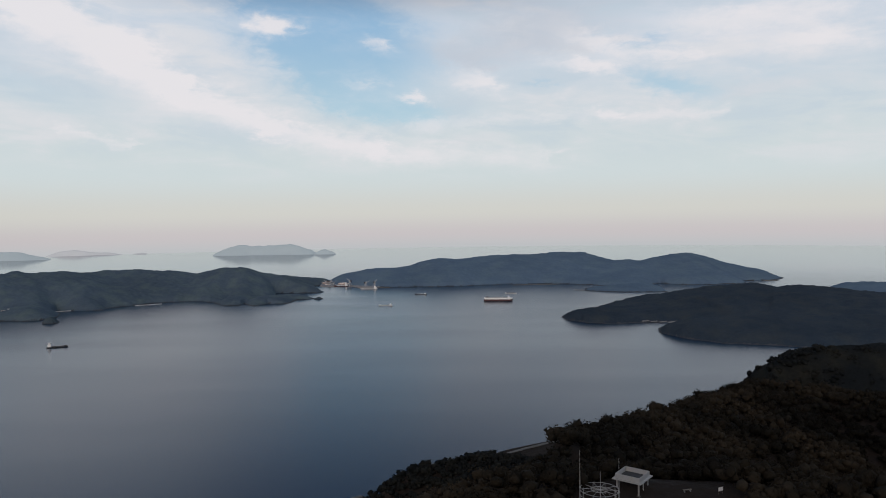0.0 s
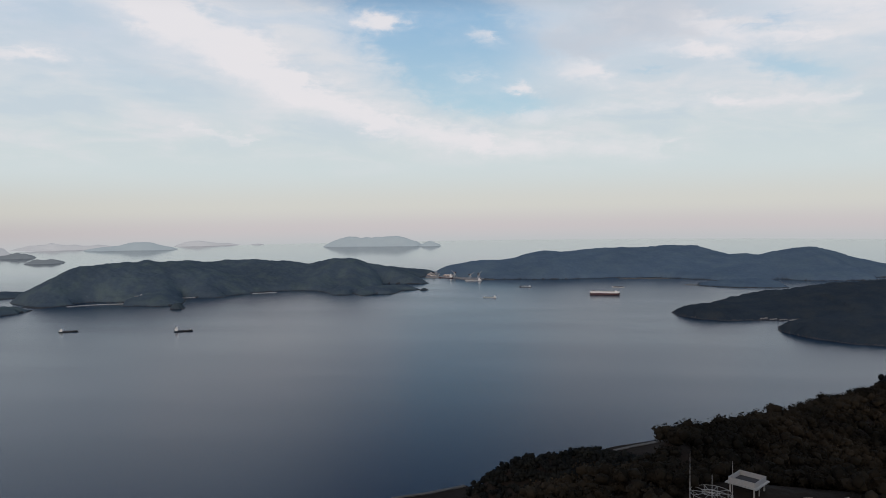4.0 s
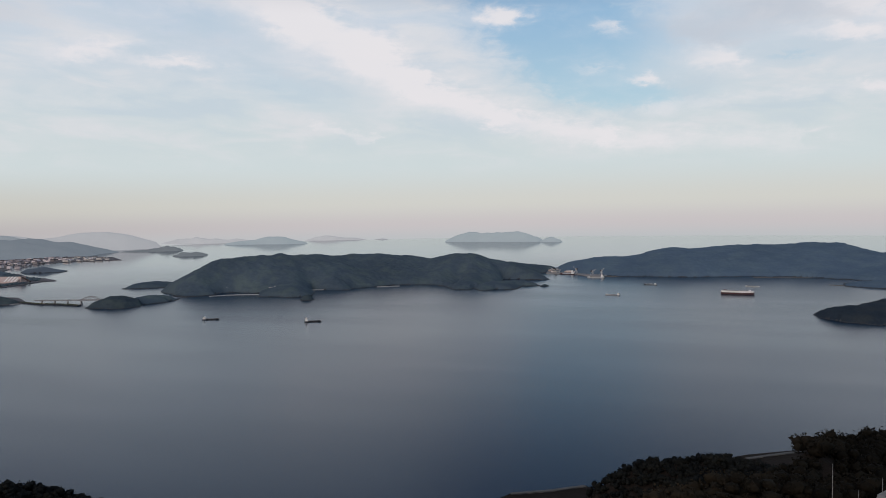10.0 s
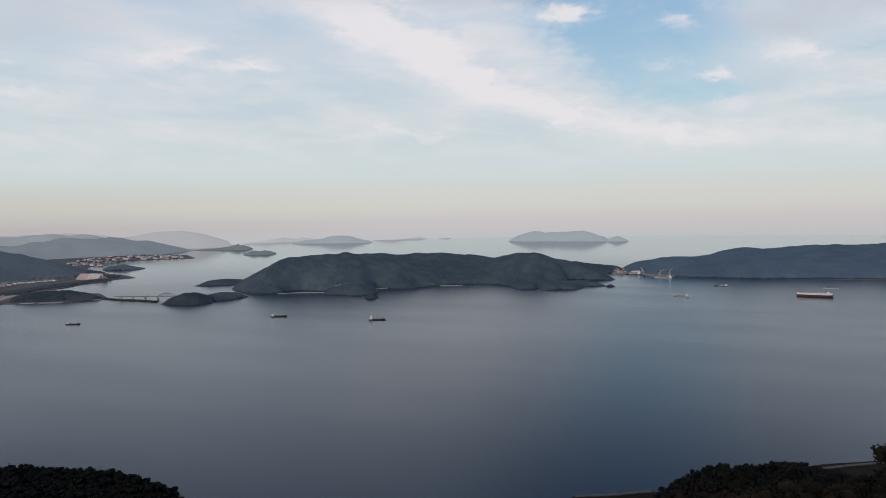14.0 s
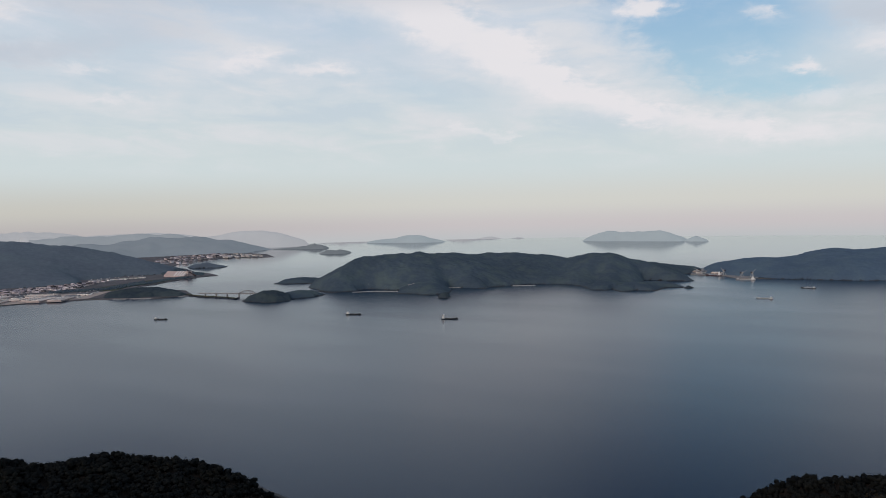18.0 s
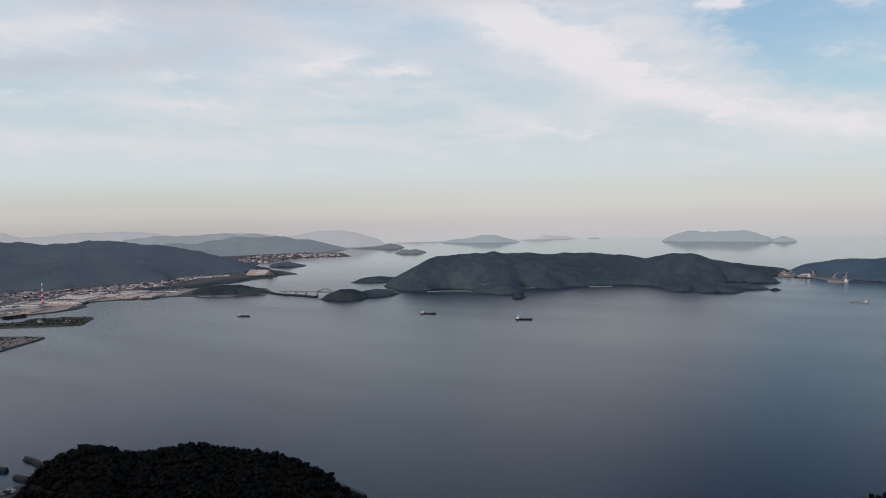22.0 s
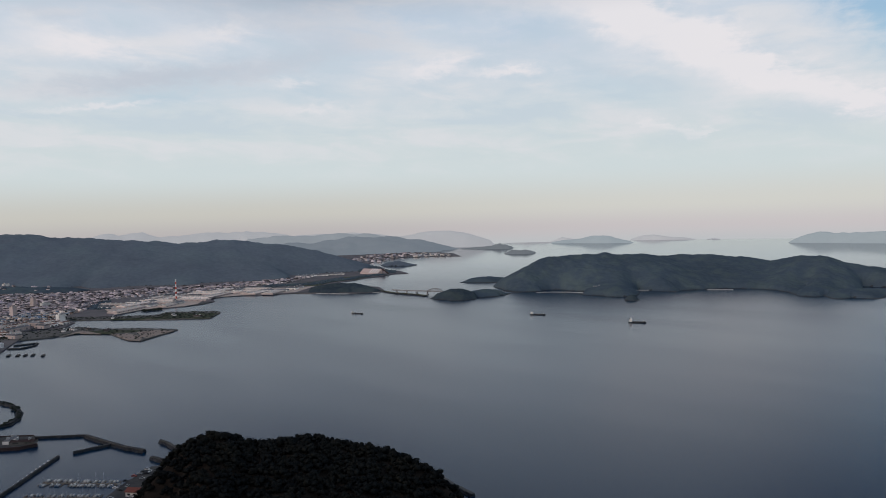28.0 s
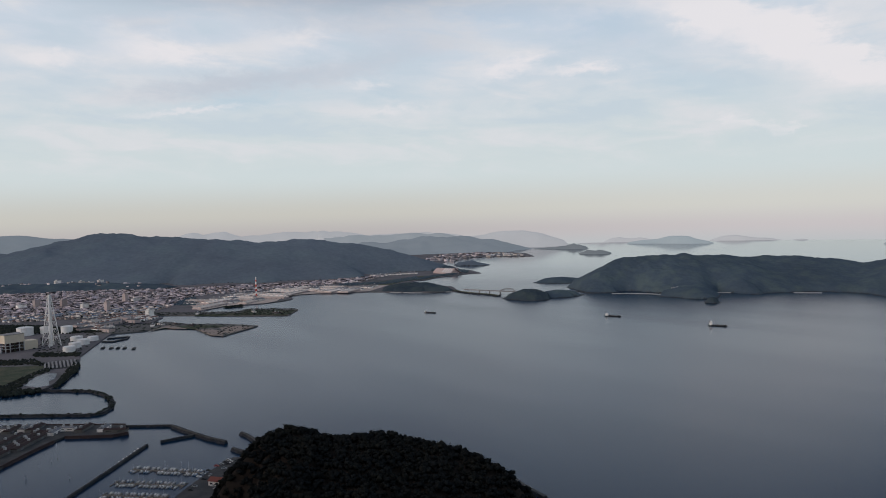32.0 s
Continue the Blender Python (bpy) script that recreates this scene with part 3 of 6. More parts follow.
def box(bm, c, size, turn=0.0, taper=1.0):
    """A box on the point c (the middle of its foot); taper narrows its top."""
    x, y, z = c
    sx, sy, sz = size[0] / 2, size[1] / 2, size[2]
    ca, sa = math.cos(radians(turn)), math.sin(radians(turn))
    v = []
    for k, h in ((1.0, 0.0), (taper, sz)):
        for px, py in ((-sx, -sy), (sx, -sy), (sx, sy), (-sx, sy)):
            v.append(bm.verts.new((x + (px * ca - py * sa) * k, y + (px * sa + py * ca) * k, z + h)))
    for f in ((3, 2, 1, 0), (4, 5, 6, 7), (0, 1, 5, 4), (1, 2, 6, 5), (2, 3, 7, 6), (3, 0, 4, 7)):
        bm.faces.new([v[i] for i in f])
    return v


def rod(bm, a, b, r, sides=6, r2=None):
    """A round bar from a to b."""
    a, b = Vector(a), Vector(b)
    d = (b - a).normalized()
    u = d.orthogonal().normalized()
    w = d.cross(u)
    ring = []
    for p, q in ((a, r), (b, r if r2 is None else r2)):
        ring.append([bm.verts.new(p + (u * math.cos(t) + w * math.sin(t)) * q) for t in (i * 2 * math.pi / sides for i in range(sides))])
    for i in range(sides):
        j = (i + 1) % sides
        bm.faces.new((ring[0][i], ring[0][j], ring[1][j], ring[1][i]))
    bm.faces.new(ring[0][::-1])
    bm.faces.new(ring[1])


def lathe(bm, rows, sides=24, x=0.0, y=0.0):
    """A turned form from rows of radius and height."""
    rings = [[bm.verts.new((x + r * math.cos(i * 2 * math.pi / sides), y + r * math.sin(i * 2 * math.pi / sides), z)) for i in range(sides)] for r, z in rows]
    for a, b in zip(rings[:-1], rings[1:]):
        for i in range(sides):
            bm.faces.new((a[i], a[(i + 1) % sides], b[(i + 1) % sides], b[i]))
    bm.faces.new(rings[0][::-1])
    bm.faces.new(rings[-1])


def part(name, bm, mat, parent, label="", smooth=False):
    me = bpy.data.meshes.new(name)
    bmesh.ops.recalc_face_normals(bm, faces=bm.faces)
    bm.to_mesh(me)
    bm.free()
    me.materials.append(mat)
    if smooth:
        me.polygons.foreach_set("use_smooth", [True] * len(me.polygons))
    ob = new(name, me)
    ob.parent = parent
    return tagged(ob, label)


def thing(name, label, category, m=None, group=""):
    ob = tagged(new(name), label, category, group)
    ob.empty_display_size = 0.5
    if m is not None:
        ob.matrix_world = m
    return ob


def boxes(*items):
    bm = bmesh.new()
    for it in items:
        box(bm, *it)
    return bm


def rods(*items):
    bm = bmesh.new()
    for it in items:
        rod(bm, *it)
    return bm


# ---- the large structure ----
rng = np.random.default_rng(7)


def build_sea():
    n, rings = 96, [0.5, 60, 150, 300, 600, 1000, 1600, 2400, 3400, 4940]
    a = np.arange(n) * 2 * np.pi / n
    v = np.concatenate([np.stack([r * np.cos(a), r * np.sin(a), np.zeros(n)], 1) for r in rings])
    i = np.arange(n)
    f = np.concatenate([np.stack([k * n + i, (k + 1) * n + i, (k + 1) * n + (i + 1) % n, k * n + (i + 1) % n], 1) for k in range(len(rings) - 1)])
    tagged(new("water", np_mesh("water", v, f, M_WATER)), "calm blue-grey sea water with faint ripples", "sea", kind="structure")


build_sea()
main_island = Land("ground_island", "long wooded island with small coves and a low spit", [
    [(-1147, 1464, 31, 60, 50), (-1167, 1540, 57, 130, 120), (-1161, 1596, 73.1, 170, 150), (-1137, 1645, 81.2, 210, 170), (-1092, 1691, 83.5, 240, 200),
    (-1023, 1733, 78.3, 270, 200), (-987, 1818, 74.8, 290, 220), (-969, 1893, 65.1, 290, 220), (-924, 1918, 65.7, 300, 220),
    (-868, 1950, 72.7, 300, 220), (-817, 1970, 65.1, 290, 220), (-762, 1991, 64.3, 280, 200), (-699, 1978, 49.1, 250, 180), (-653, 2007, 61.1, 250, 180),
    (-602, 2008, 68.2, 250, 190), (-560, 1989, 71.3, 260, 190), (-517, 1999, 53.4, 190, 160), (-500, 2096, 35.1, 130, 140), (-485, 2155, 32.6, 100, 120),
    (-445, 2189, 22, 70, 90), (-401, 2218, 17.1, 50, 70), (-370, 2235, 14.6, 40, 60)],
    [(-473, 1729, 5.1, 30, 60), (-439, 1722, 15.3, 60, 80), (-421, 1792, 7.4, 50, 80), (-389, 1808, 11.1, 30, 45), (-360, 1804, 8, 18, 24),
    (-335, 1794, 2.6, 8, 10)],
    [(-955, 1488, 12.4, 40, 60), (-905, 1502, 21, 50, 80), (-849, 1468, 12.4, 22, 40)],
    [(-1152, 1280, 10.6, 36, 40), (-1152, 1316, 14.7, 50, 50), (-1139, 1342, 13.6, 50, 50), (-1151, 1387, -1.7, 40, 45), (-1138, 1428, 1.3, 40, 50),
    (-1130, 1476, 18.5, 60, 60)],
    [(-1416, 1534, 1, 15, 15), (-1408, 1581, 9.7, 45, 40), (-1387, 1618, 11.8, 60, 55), (-1369, 1639, 6.8, 60, 55), (-1337, 1665, 3.5, 60, 60),
    (-1308, 1710, 23.9, 80, 70)]], 3.2, M_FOREST, 1.2, 3, relief=0.10, worn=60)
bridge_islet = Land("ground_islet", "small wooded headland at the end of a bridge", [
    [(-1209, 1191, -2.3, 8, 10), (-1199, 1214, 11.2, 28, 30), (-1182, 1236, 19.8, 45, 45), (-1162, 1258, 19.4, 50, 45), (-1144, 1276, 10, 40, 40)]], 2.4, M_FOREST_NEAR, 0.5, 5, canopy=2.2)
rocky_islet = Land("ground_islet", "small wooded rock beside the island shore", [[(-806, 1409, 3.2, 6, 6), (-797, 1420, 10.1, 14, 14), (-792, 1438, 1.7, 8, 8)]], 2.0, M_FOREST_NEAR, 0.3, 6)
spit_islet = Land("ground_islet", "small wooded rock off the end of a spit", [[(-328, 1780, 1.5, 5, 5), (-319, 1787, 3.9, 9, 9), (-307, 1788, 1, 4, 4)]], 2.0, M_FOREST_NEAR, 0.3, 8)
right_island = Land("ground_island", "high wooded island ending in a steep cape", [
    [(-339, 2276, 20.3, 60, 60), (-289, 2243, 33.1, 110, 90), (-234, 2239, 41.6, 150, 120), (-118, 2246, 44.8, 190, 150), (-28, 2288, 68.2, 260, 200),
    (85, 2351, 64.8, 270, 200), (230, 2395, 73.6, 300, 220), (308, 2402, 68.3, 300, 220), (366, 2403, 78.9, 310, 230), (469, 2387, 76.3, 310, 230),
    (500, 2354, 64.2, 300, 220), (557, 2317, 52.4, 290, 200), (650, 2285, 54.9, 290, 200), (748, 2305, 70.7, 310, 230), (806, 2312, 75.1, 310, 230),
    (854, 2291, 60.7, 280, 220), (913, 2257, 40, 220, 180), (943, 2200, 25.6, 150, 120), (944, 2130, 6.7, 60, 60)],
    [(386, 1890, 1.6, 14, 14), (421, 1911, 6.6, 40, 60), (481, 1908, 10.6, 60, 80), (563, 1926, 13.9, 90, 120)]], 4.2, M_FOREST_HAZY, 1.2, 11, relief=0.16, worn=30)
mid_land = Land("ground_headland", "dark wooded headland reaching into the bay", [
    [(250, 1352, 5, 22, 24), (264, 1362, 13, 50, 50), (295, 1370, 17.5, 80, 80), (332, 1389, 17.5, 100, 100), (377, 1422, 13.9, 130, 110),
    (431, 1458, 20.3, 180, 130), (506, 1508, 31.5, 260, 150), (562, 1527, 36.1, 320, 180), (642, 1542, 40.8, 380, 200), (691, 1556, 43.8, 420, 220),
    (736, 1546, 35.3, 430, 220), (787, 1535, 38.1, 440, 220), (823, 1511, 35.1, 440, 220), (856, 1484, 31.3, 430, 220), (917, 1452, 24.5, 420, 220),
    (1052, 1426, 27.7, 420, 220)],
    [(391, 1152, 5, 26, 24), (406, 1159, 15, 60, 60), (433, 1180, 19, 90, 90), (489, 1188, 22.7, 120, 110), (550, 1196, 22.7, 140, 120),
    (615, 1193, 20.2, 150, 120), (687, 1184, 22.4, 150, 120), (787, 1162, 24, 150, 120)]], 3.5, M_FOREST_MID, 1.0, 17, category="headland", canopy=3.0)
back_hill = Land("ground_hill", "wooded hill behind the headland", [[(957, 1641, 16, 40, 40), (1000, 1674, 26.8, 110, 110), (1035, 1688, 29.1, 140, 140), (1075, 1686, 25.9, 150, 150), (1131, 1650, 33.9, 150, 150)]], 8.0, M_FOREST_HAZY, 0.8, 19, category="hill")
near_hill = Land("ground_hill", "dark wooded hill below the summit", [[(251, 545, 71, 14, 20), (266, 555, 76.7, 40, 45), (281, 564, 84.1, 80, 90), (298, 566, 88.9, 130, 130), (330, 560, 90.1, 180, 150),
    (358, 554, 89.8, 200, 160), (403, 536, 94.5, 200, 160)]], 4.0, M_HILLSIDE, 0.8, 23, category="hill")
shore_spur = Land("ground_spur", "dark wooded spur running down to the shore", [[(-52, 452, 15.1, 12, 16), (-37, 453, 26.3, 34, 40), (-19, 455, 35.7, 60, 60), (4, 450, 41.5, 90, 80), (25, 444, 47.2, 110, 90),
    (40, 428, 50.4, 110, 90), (49, 407, 55.6, 110, 100), (65, 384, 67.2, 110, 110), (93, 369, 78.3, 110, 110), (136, 365, 90.7, 110, 110)]], 3.0, M_SOIL, 0.5, 29, category="hill", canopy=0.0, relief=0.12)
summit = Land("ground_summit", "dark wooded mountain top with a cleared crest", [
    [(22, 154, 145.7, 150, 20), (25, 160, 148.4, 160, 30), (30, 169, 146.2, 170, 50), (40, 184, 142.3, 180, 70), (55, 205, 138.7, 200, 90),
    (78, 233, 133.5, 220, 110), (115, 277, 128.9, 240, 130), (133, 296, 125.5, 240, 140), (156, 296, 124, 240, 150), (167, 290, 123.7, 240, 150),
    (176, 279, 124.1, 240, 150), (190, 258, 123.7, 240, 150)],
    [(5, 128, 146, 240, 200), (20, 134, 147.6, 250, 220), (36, 137, 147.6, 250, 220), (60, 134, 147.4, 250, 220), (95, 125, 146, 250, 220)]], 2.0, M_SOIL, 0.5, 31, category="mountain", canopy=0.0, relief=0.05)
marina_hill = Land("ground_hill", "dark wooded hill beside the marina", [[(-426, 173, 37.2, 30, 30), (-427, 185, 47.5, 80, 50), (-426, 198, 57, 130, 70), (-422, 211, 61.8, 160, 80), (-419, 217, 62.3, 165, 80),
    (-412, 226, 58.5, 160, 80), (-405, 234, 53.6, 150, 75), (-398, 247, 54, 150, 80), (-390, 258, 54.6, 150, 80), (-383, 269, 53.5, 150, 80),
    (-374, 278, 50.4, 150, 75), (-361, 288, 46.9, 150, 70), (-349, 297, 44.4, 150, 70), (-334, 305, 39.4, 140, 55), (-323, 310, 36, 110, 45),
    (-312, 311, 27.3, 60, 35)]], 3.0, M_SOIL, 0.5, 37, category="hill", canopy=0.0, relief=0.15)
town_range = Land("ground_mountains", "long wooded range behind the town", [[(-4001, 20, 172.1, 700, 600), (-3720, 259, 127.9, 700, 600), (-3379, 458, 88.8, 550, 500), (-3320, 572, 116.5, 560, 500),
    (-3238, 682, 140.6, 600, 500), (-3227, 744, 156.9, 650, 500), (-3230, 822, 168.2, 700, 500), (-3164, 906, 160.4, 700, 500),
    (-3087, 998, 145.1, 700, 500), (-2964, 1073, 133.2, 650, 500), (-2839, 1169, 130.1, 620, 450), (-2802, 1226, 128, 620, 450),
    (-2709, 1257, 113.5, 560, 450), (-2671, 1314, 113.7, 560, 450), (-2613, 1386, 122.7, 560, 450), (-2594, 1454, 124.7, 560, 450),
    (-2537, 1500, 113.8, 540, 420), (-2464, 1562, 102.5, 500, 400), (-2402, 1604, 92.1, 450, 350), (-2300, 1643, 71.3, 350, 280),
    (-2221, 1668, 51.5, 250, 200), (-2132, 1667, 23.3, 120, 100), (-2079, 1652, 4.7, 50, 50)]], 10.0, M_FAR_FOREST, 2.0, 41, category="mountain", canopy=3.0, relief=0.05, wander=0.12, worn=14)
# unseen ridge added behind the camera so that its shadow darkens the near hills
shade_ridge = Land("ground_ridge", "unseen wooded ridge added behind the summit to shade the near hills", [[(-1000, -620, 190, 150, 300), (-600, -420, 255, 150, 300), (-250, -260, 285, 150, 300), (0, -240, 295, 150, 300), (300, -270, 285, 170, 300), (700, -340, 255, 200, 300)]], 14.0, M_SOIL, 1.5, 91, category="mountain", relief=0.1)
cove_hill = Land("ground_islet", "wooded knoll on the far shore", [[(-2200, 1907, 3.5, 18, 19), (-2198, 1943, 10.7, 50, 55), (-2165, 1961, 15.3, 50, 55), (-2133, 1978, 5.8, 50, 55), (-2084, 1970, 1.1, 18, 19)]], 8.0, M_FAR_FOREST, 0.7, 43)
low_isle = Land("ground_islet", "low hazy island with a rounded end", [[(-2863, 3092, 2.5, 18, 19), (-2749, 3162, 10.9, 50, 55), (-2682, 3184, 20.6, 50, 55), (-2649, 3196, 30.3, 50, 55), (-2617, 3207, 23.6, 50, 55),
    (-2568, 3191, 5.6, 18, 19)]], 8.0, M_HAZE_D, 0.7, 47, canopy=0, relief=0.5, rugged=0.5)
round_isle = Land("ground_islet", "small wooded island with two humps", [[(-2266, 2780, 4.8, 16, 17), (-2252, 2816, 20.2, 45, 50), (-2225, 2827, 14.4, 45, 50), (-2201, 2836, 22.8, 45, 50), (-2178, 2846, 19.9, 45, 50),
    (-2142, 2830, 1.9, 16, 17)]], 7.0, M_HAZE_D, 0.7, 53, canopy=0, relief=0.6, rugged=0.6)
cape_hill = Land("ground_hill", "low wooded hill on the town shore", [[(-1596, 1117, 2.6, 20, 20), (-1598, 1157, 13.3, 55, 55), (-1576, 1190, 18.1, 70, 70), (-1536, 1220, 17.9, 70, 70), (-1491, 1223, 10.8, 45, 45),
    (-1450, 1228, 5, 25, 25)]], 3.0, M_FOREST_NEAR, 0.5, 59, category="hill")
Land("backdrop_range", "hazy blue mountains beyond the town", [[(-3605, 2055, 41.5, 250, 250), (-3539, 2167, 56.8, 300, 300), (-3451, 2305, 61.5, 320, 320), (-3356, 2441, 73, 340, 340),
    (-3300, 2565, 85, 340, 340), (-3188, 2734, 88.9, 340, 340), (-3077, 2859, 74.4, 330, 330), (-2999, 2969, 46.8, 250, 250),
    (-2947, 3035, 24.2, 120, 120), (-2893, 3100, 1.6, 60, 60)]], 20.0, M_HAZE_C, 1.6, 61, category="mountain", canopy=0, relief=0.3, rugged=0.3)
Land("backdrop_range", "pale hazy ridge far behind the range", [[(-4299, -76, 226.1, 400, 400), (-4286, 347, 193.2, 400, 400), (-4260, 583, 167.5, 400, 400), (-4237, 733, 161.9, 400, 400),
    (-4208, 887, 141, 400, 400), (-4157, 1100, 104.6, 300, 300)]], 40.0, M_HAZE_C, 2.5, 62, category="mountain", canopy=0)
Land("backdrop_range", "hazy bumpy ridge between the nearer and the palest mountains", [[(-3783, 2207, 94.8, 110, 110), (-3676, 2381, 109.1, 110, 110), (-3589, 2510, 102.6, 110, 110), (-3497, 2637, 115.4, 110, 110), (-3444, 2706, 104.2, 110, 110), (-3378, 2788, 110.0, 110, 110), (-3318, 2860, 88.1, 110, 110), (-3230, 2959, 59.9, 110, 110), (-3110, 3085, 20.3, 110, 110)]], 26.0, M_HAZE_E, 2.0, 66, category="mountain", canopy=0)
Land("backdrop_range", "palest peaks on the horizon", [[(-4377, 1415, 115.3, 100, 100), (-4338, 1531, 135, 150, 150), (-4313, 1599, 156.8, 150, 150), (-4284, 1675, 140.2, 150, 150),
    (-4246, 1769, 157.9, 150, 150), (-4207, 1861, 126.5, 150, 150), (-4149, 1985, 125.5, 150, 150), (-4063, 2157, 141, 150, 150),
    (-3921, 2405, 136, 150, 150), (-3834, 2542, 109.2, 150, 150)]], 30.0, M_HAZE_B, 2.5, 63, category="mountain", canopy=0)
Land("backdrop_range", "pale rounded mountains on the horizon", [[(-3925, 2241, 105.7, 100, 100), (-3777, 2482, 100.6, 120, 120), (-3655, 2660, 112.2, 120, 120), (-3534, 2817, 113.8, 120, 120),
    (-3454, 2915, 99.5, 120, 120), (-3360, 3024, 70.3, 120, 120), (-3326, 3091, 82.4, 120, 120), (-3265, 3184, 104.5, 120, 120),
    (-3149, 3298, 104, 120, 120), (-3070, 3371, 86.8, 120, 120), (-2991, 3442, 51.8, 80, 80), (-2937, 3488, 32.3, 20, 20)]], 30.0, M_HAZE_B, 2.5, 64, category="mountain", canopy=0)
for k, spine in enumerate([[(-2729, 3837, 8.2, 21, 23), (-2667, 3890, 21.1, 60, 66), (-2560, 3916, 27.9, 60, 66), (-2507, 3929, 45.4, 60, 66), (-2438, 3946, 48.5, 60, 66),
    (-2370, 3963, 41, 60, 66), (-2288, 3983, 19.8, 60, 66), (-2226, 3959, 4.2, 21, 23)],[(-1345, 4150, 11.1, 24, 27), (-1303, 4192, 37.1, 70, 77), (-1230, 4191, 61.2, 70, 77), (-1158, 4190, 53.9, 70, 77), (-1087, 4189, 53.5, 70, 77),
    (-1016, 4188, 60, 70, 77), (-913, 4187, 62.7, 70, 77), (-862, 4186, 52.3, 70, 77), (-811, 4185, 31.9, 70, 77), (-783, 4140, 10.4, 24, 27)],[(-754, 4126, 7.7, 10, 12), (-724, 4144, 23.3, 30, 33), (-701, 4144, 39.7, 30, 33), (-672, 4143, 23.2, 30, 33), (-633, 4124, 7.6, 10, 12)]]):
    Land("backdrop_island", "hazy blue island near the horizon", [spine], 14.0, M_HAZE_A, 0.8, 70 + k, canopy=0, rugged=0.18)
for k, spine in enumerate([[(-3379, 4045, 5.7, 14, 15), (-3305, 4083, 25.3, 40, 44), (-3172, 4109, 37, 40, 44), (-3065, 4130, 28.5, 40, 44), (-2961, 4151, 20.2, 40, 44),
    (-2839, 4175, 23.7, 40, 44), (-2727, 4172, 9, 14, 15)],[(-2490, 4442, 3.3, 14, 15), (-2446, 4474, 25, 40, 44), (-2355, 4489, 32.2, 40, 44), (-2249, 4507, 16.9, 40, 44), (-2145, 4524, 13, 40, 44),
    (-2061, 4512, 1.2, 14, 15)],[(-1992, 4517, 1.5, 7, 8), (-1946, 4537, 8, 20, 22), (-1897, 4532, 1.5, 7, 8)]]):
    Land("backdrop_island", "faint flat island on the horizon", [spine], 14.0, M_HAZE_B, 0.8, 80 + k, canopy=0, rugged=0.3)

TOWN = [(-1321, -146), (-1131, -4), (-1002, 152), (-981, 179), (-1030, 208), (-1088, 234), (-1195, 261), (-1274, 298), (-1354, 336), (-1413, 366),
    (-1509, 392), (-1523, 428), (-1492, 464), (-1556, 505), (-1641, 492), (-1612, 539), (-1593, 589), (-1638, 681), (-1610, 771), (-1619, 821),
    (-1644, 863), (-1737, 890), (-1702, 965), (-1626, 1081), (-1553, 1124), (-1464, 1171), (-1431, 1246), (-1541, 1316), (-1690, 1310), (-1775, 1340),
    (-1780, 1410), (-1816, 1493), (-1824, 1562), (-1843, 1657), (-1824, 1694), (-1929, 1749), (-2010, 1765), (-2182, 1870), (-2291, 1885), (-2460, 2075),
    (-2578, 2106), (-2601, 2231), (-2511, 2411), (-2345, 2530), (-2556, 2701), (-2720, 2720),
    (-2858, 2696), (-2879, 3036), (-4458, 2541), (-7668, 1043), (-9478, -181)]
tagged(slab("ground", TOWN, 1.6, -3, M_TOWN), "low built-up shore plain of a harbour town", "town ground", kind="structure")
tagged(slab("ground_pier", [(-1412, 317), (-1383, 408), (-1404, 457), (-1335, 492), (-1238, 484), (-1206, 495), (-1272, 591), (-1344, 558), (-1410, 503), (-1472, 485),
    (-1486, 439), (-1501, 379)], 1.9, -3, M_PIER), "reclaimed land with bare earth and a pointed end", "pier", kind="structure")
tagged(slab("ground_pier", [(-1637, 473), (-1550, 554), (-1457, 618), (-1427, 643), (-1365, 704), (-1430, 762), (-1456, 766), (-1539, 694), (-1512, 655), (-1590, 568),
    (-1667, 519)], 1.9, -3, M_PIER), "long grassy harbour pier", "pier", kind="structure")
terrace = Land("ground_terrace", "low wooded terrace behind the town", [[(-2841, 192, 23, 90, 135), (-2650, 355, 18.5, 90, 135), (-2568, 437, 18.1, 90, 135), (-2508, 522, 19.9, 90, 135), (-2427, 602, 17.8, 90, 135),
    (-2347, 682, 12.1, 70, 105), (-2257, 758, 5.5, 40, 60)]], 7.0, M_FOREST, 0.8, 45, category="hill")
tagged(slab("ground_works", [(-1736, 629), (-1851, 803), (-1857, 979), (-1815, 1106), (-1748, 1193), (-1740, 1239), (-1637, 1097), (-1707, 968), (-1734, 888), (-1629, 810),
    (-1613, 772), (-1640, 682), (-1602, 602)], 1.9, 0.5, M_SAND), "pale swept yard of the works by the harbour", "works yard", kind="structure")
tagged(slab("water_pool", [(-1025, 156), (-1071, 178), (-1091, 197), (-1077, 205), (-1038, 195), (-1026, 185), (-1002, 182), (-1000, 168)], 1.75, 0.5, M_WATER), "still pool among trees behind the shore", "pool", kind="structure")

for line in ([(40, 586), (53, 597), (92, 619), (160, 650), (190, 560), (80, 520), (20, 560)],
             [(-61, 500), (-85, 484), (-109, 472), (-122, 452), (-60, 430), (-30, 470)]):
    tagged(slab("ground_shore", line, 1.5, -3, M_SOIL), "dark wooded strip of shore below the hill", "shore", kind="structure")

# ---- woods ----
def within(places, az0, az1, d0, d1):
    """Those places that lie in a stretch of the plan: between two bearings to the left of the first view, and two distances."""
    a, d = np.degrees(np.arctan2(-places[:, 0], places[:, 1])), np.hypot(places[:, 0], places[:, 1])
    return places[(a > az0) & (a < az1) & (d > d0) & (d < d1)]


DECK_AT, MAST_AT = Vector((36.1, 135.3)), Vector((28.4, 129.6))
trees = within(summit.scatter(4.4, rng, 20), -42, 14, 60, 420)
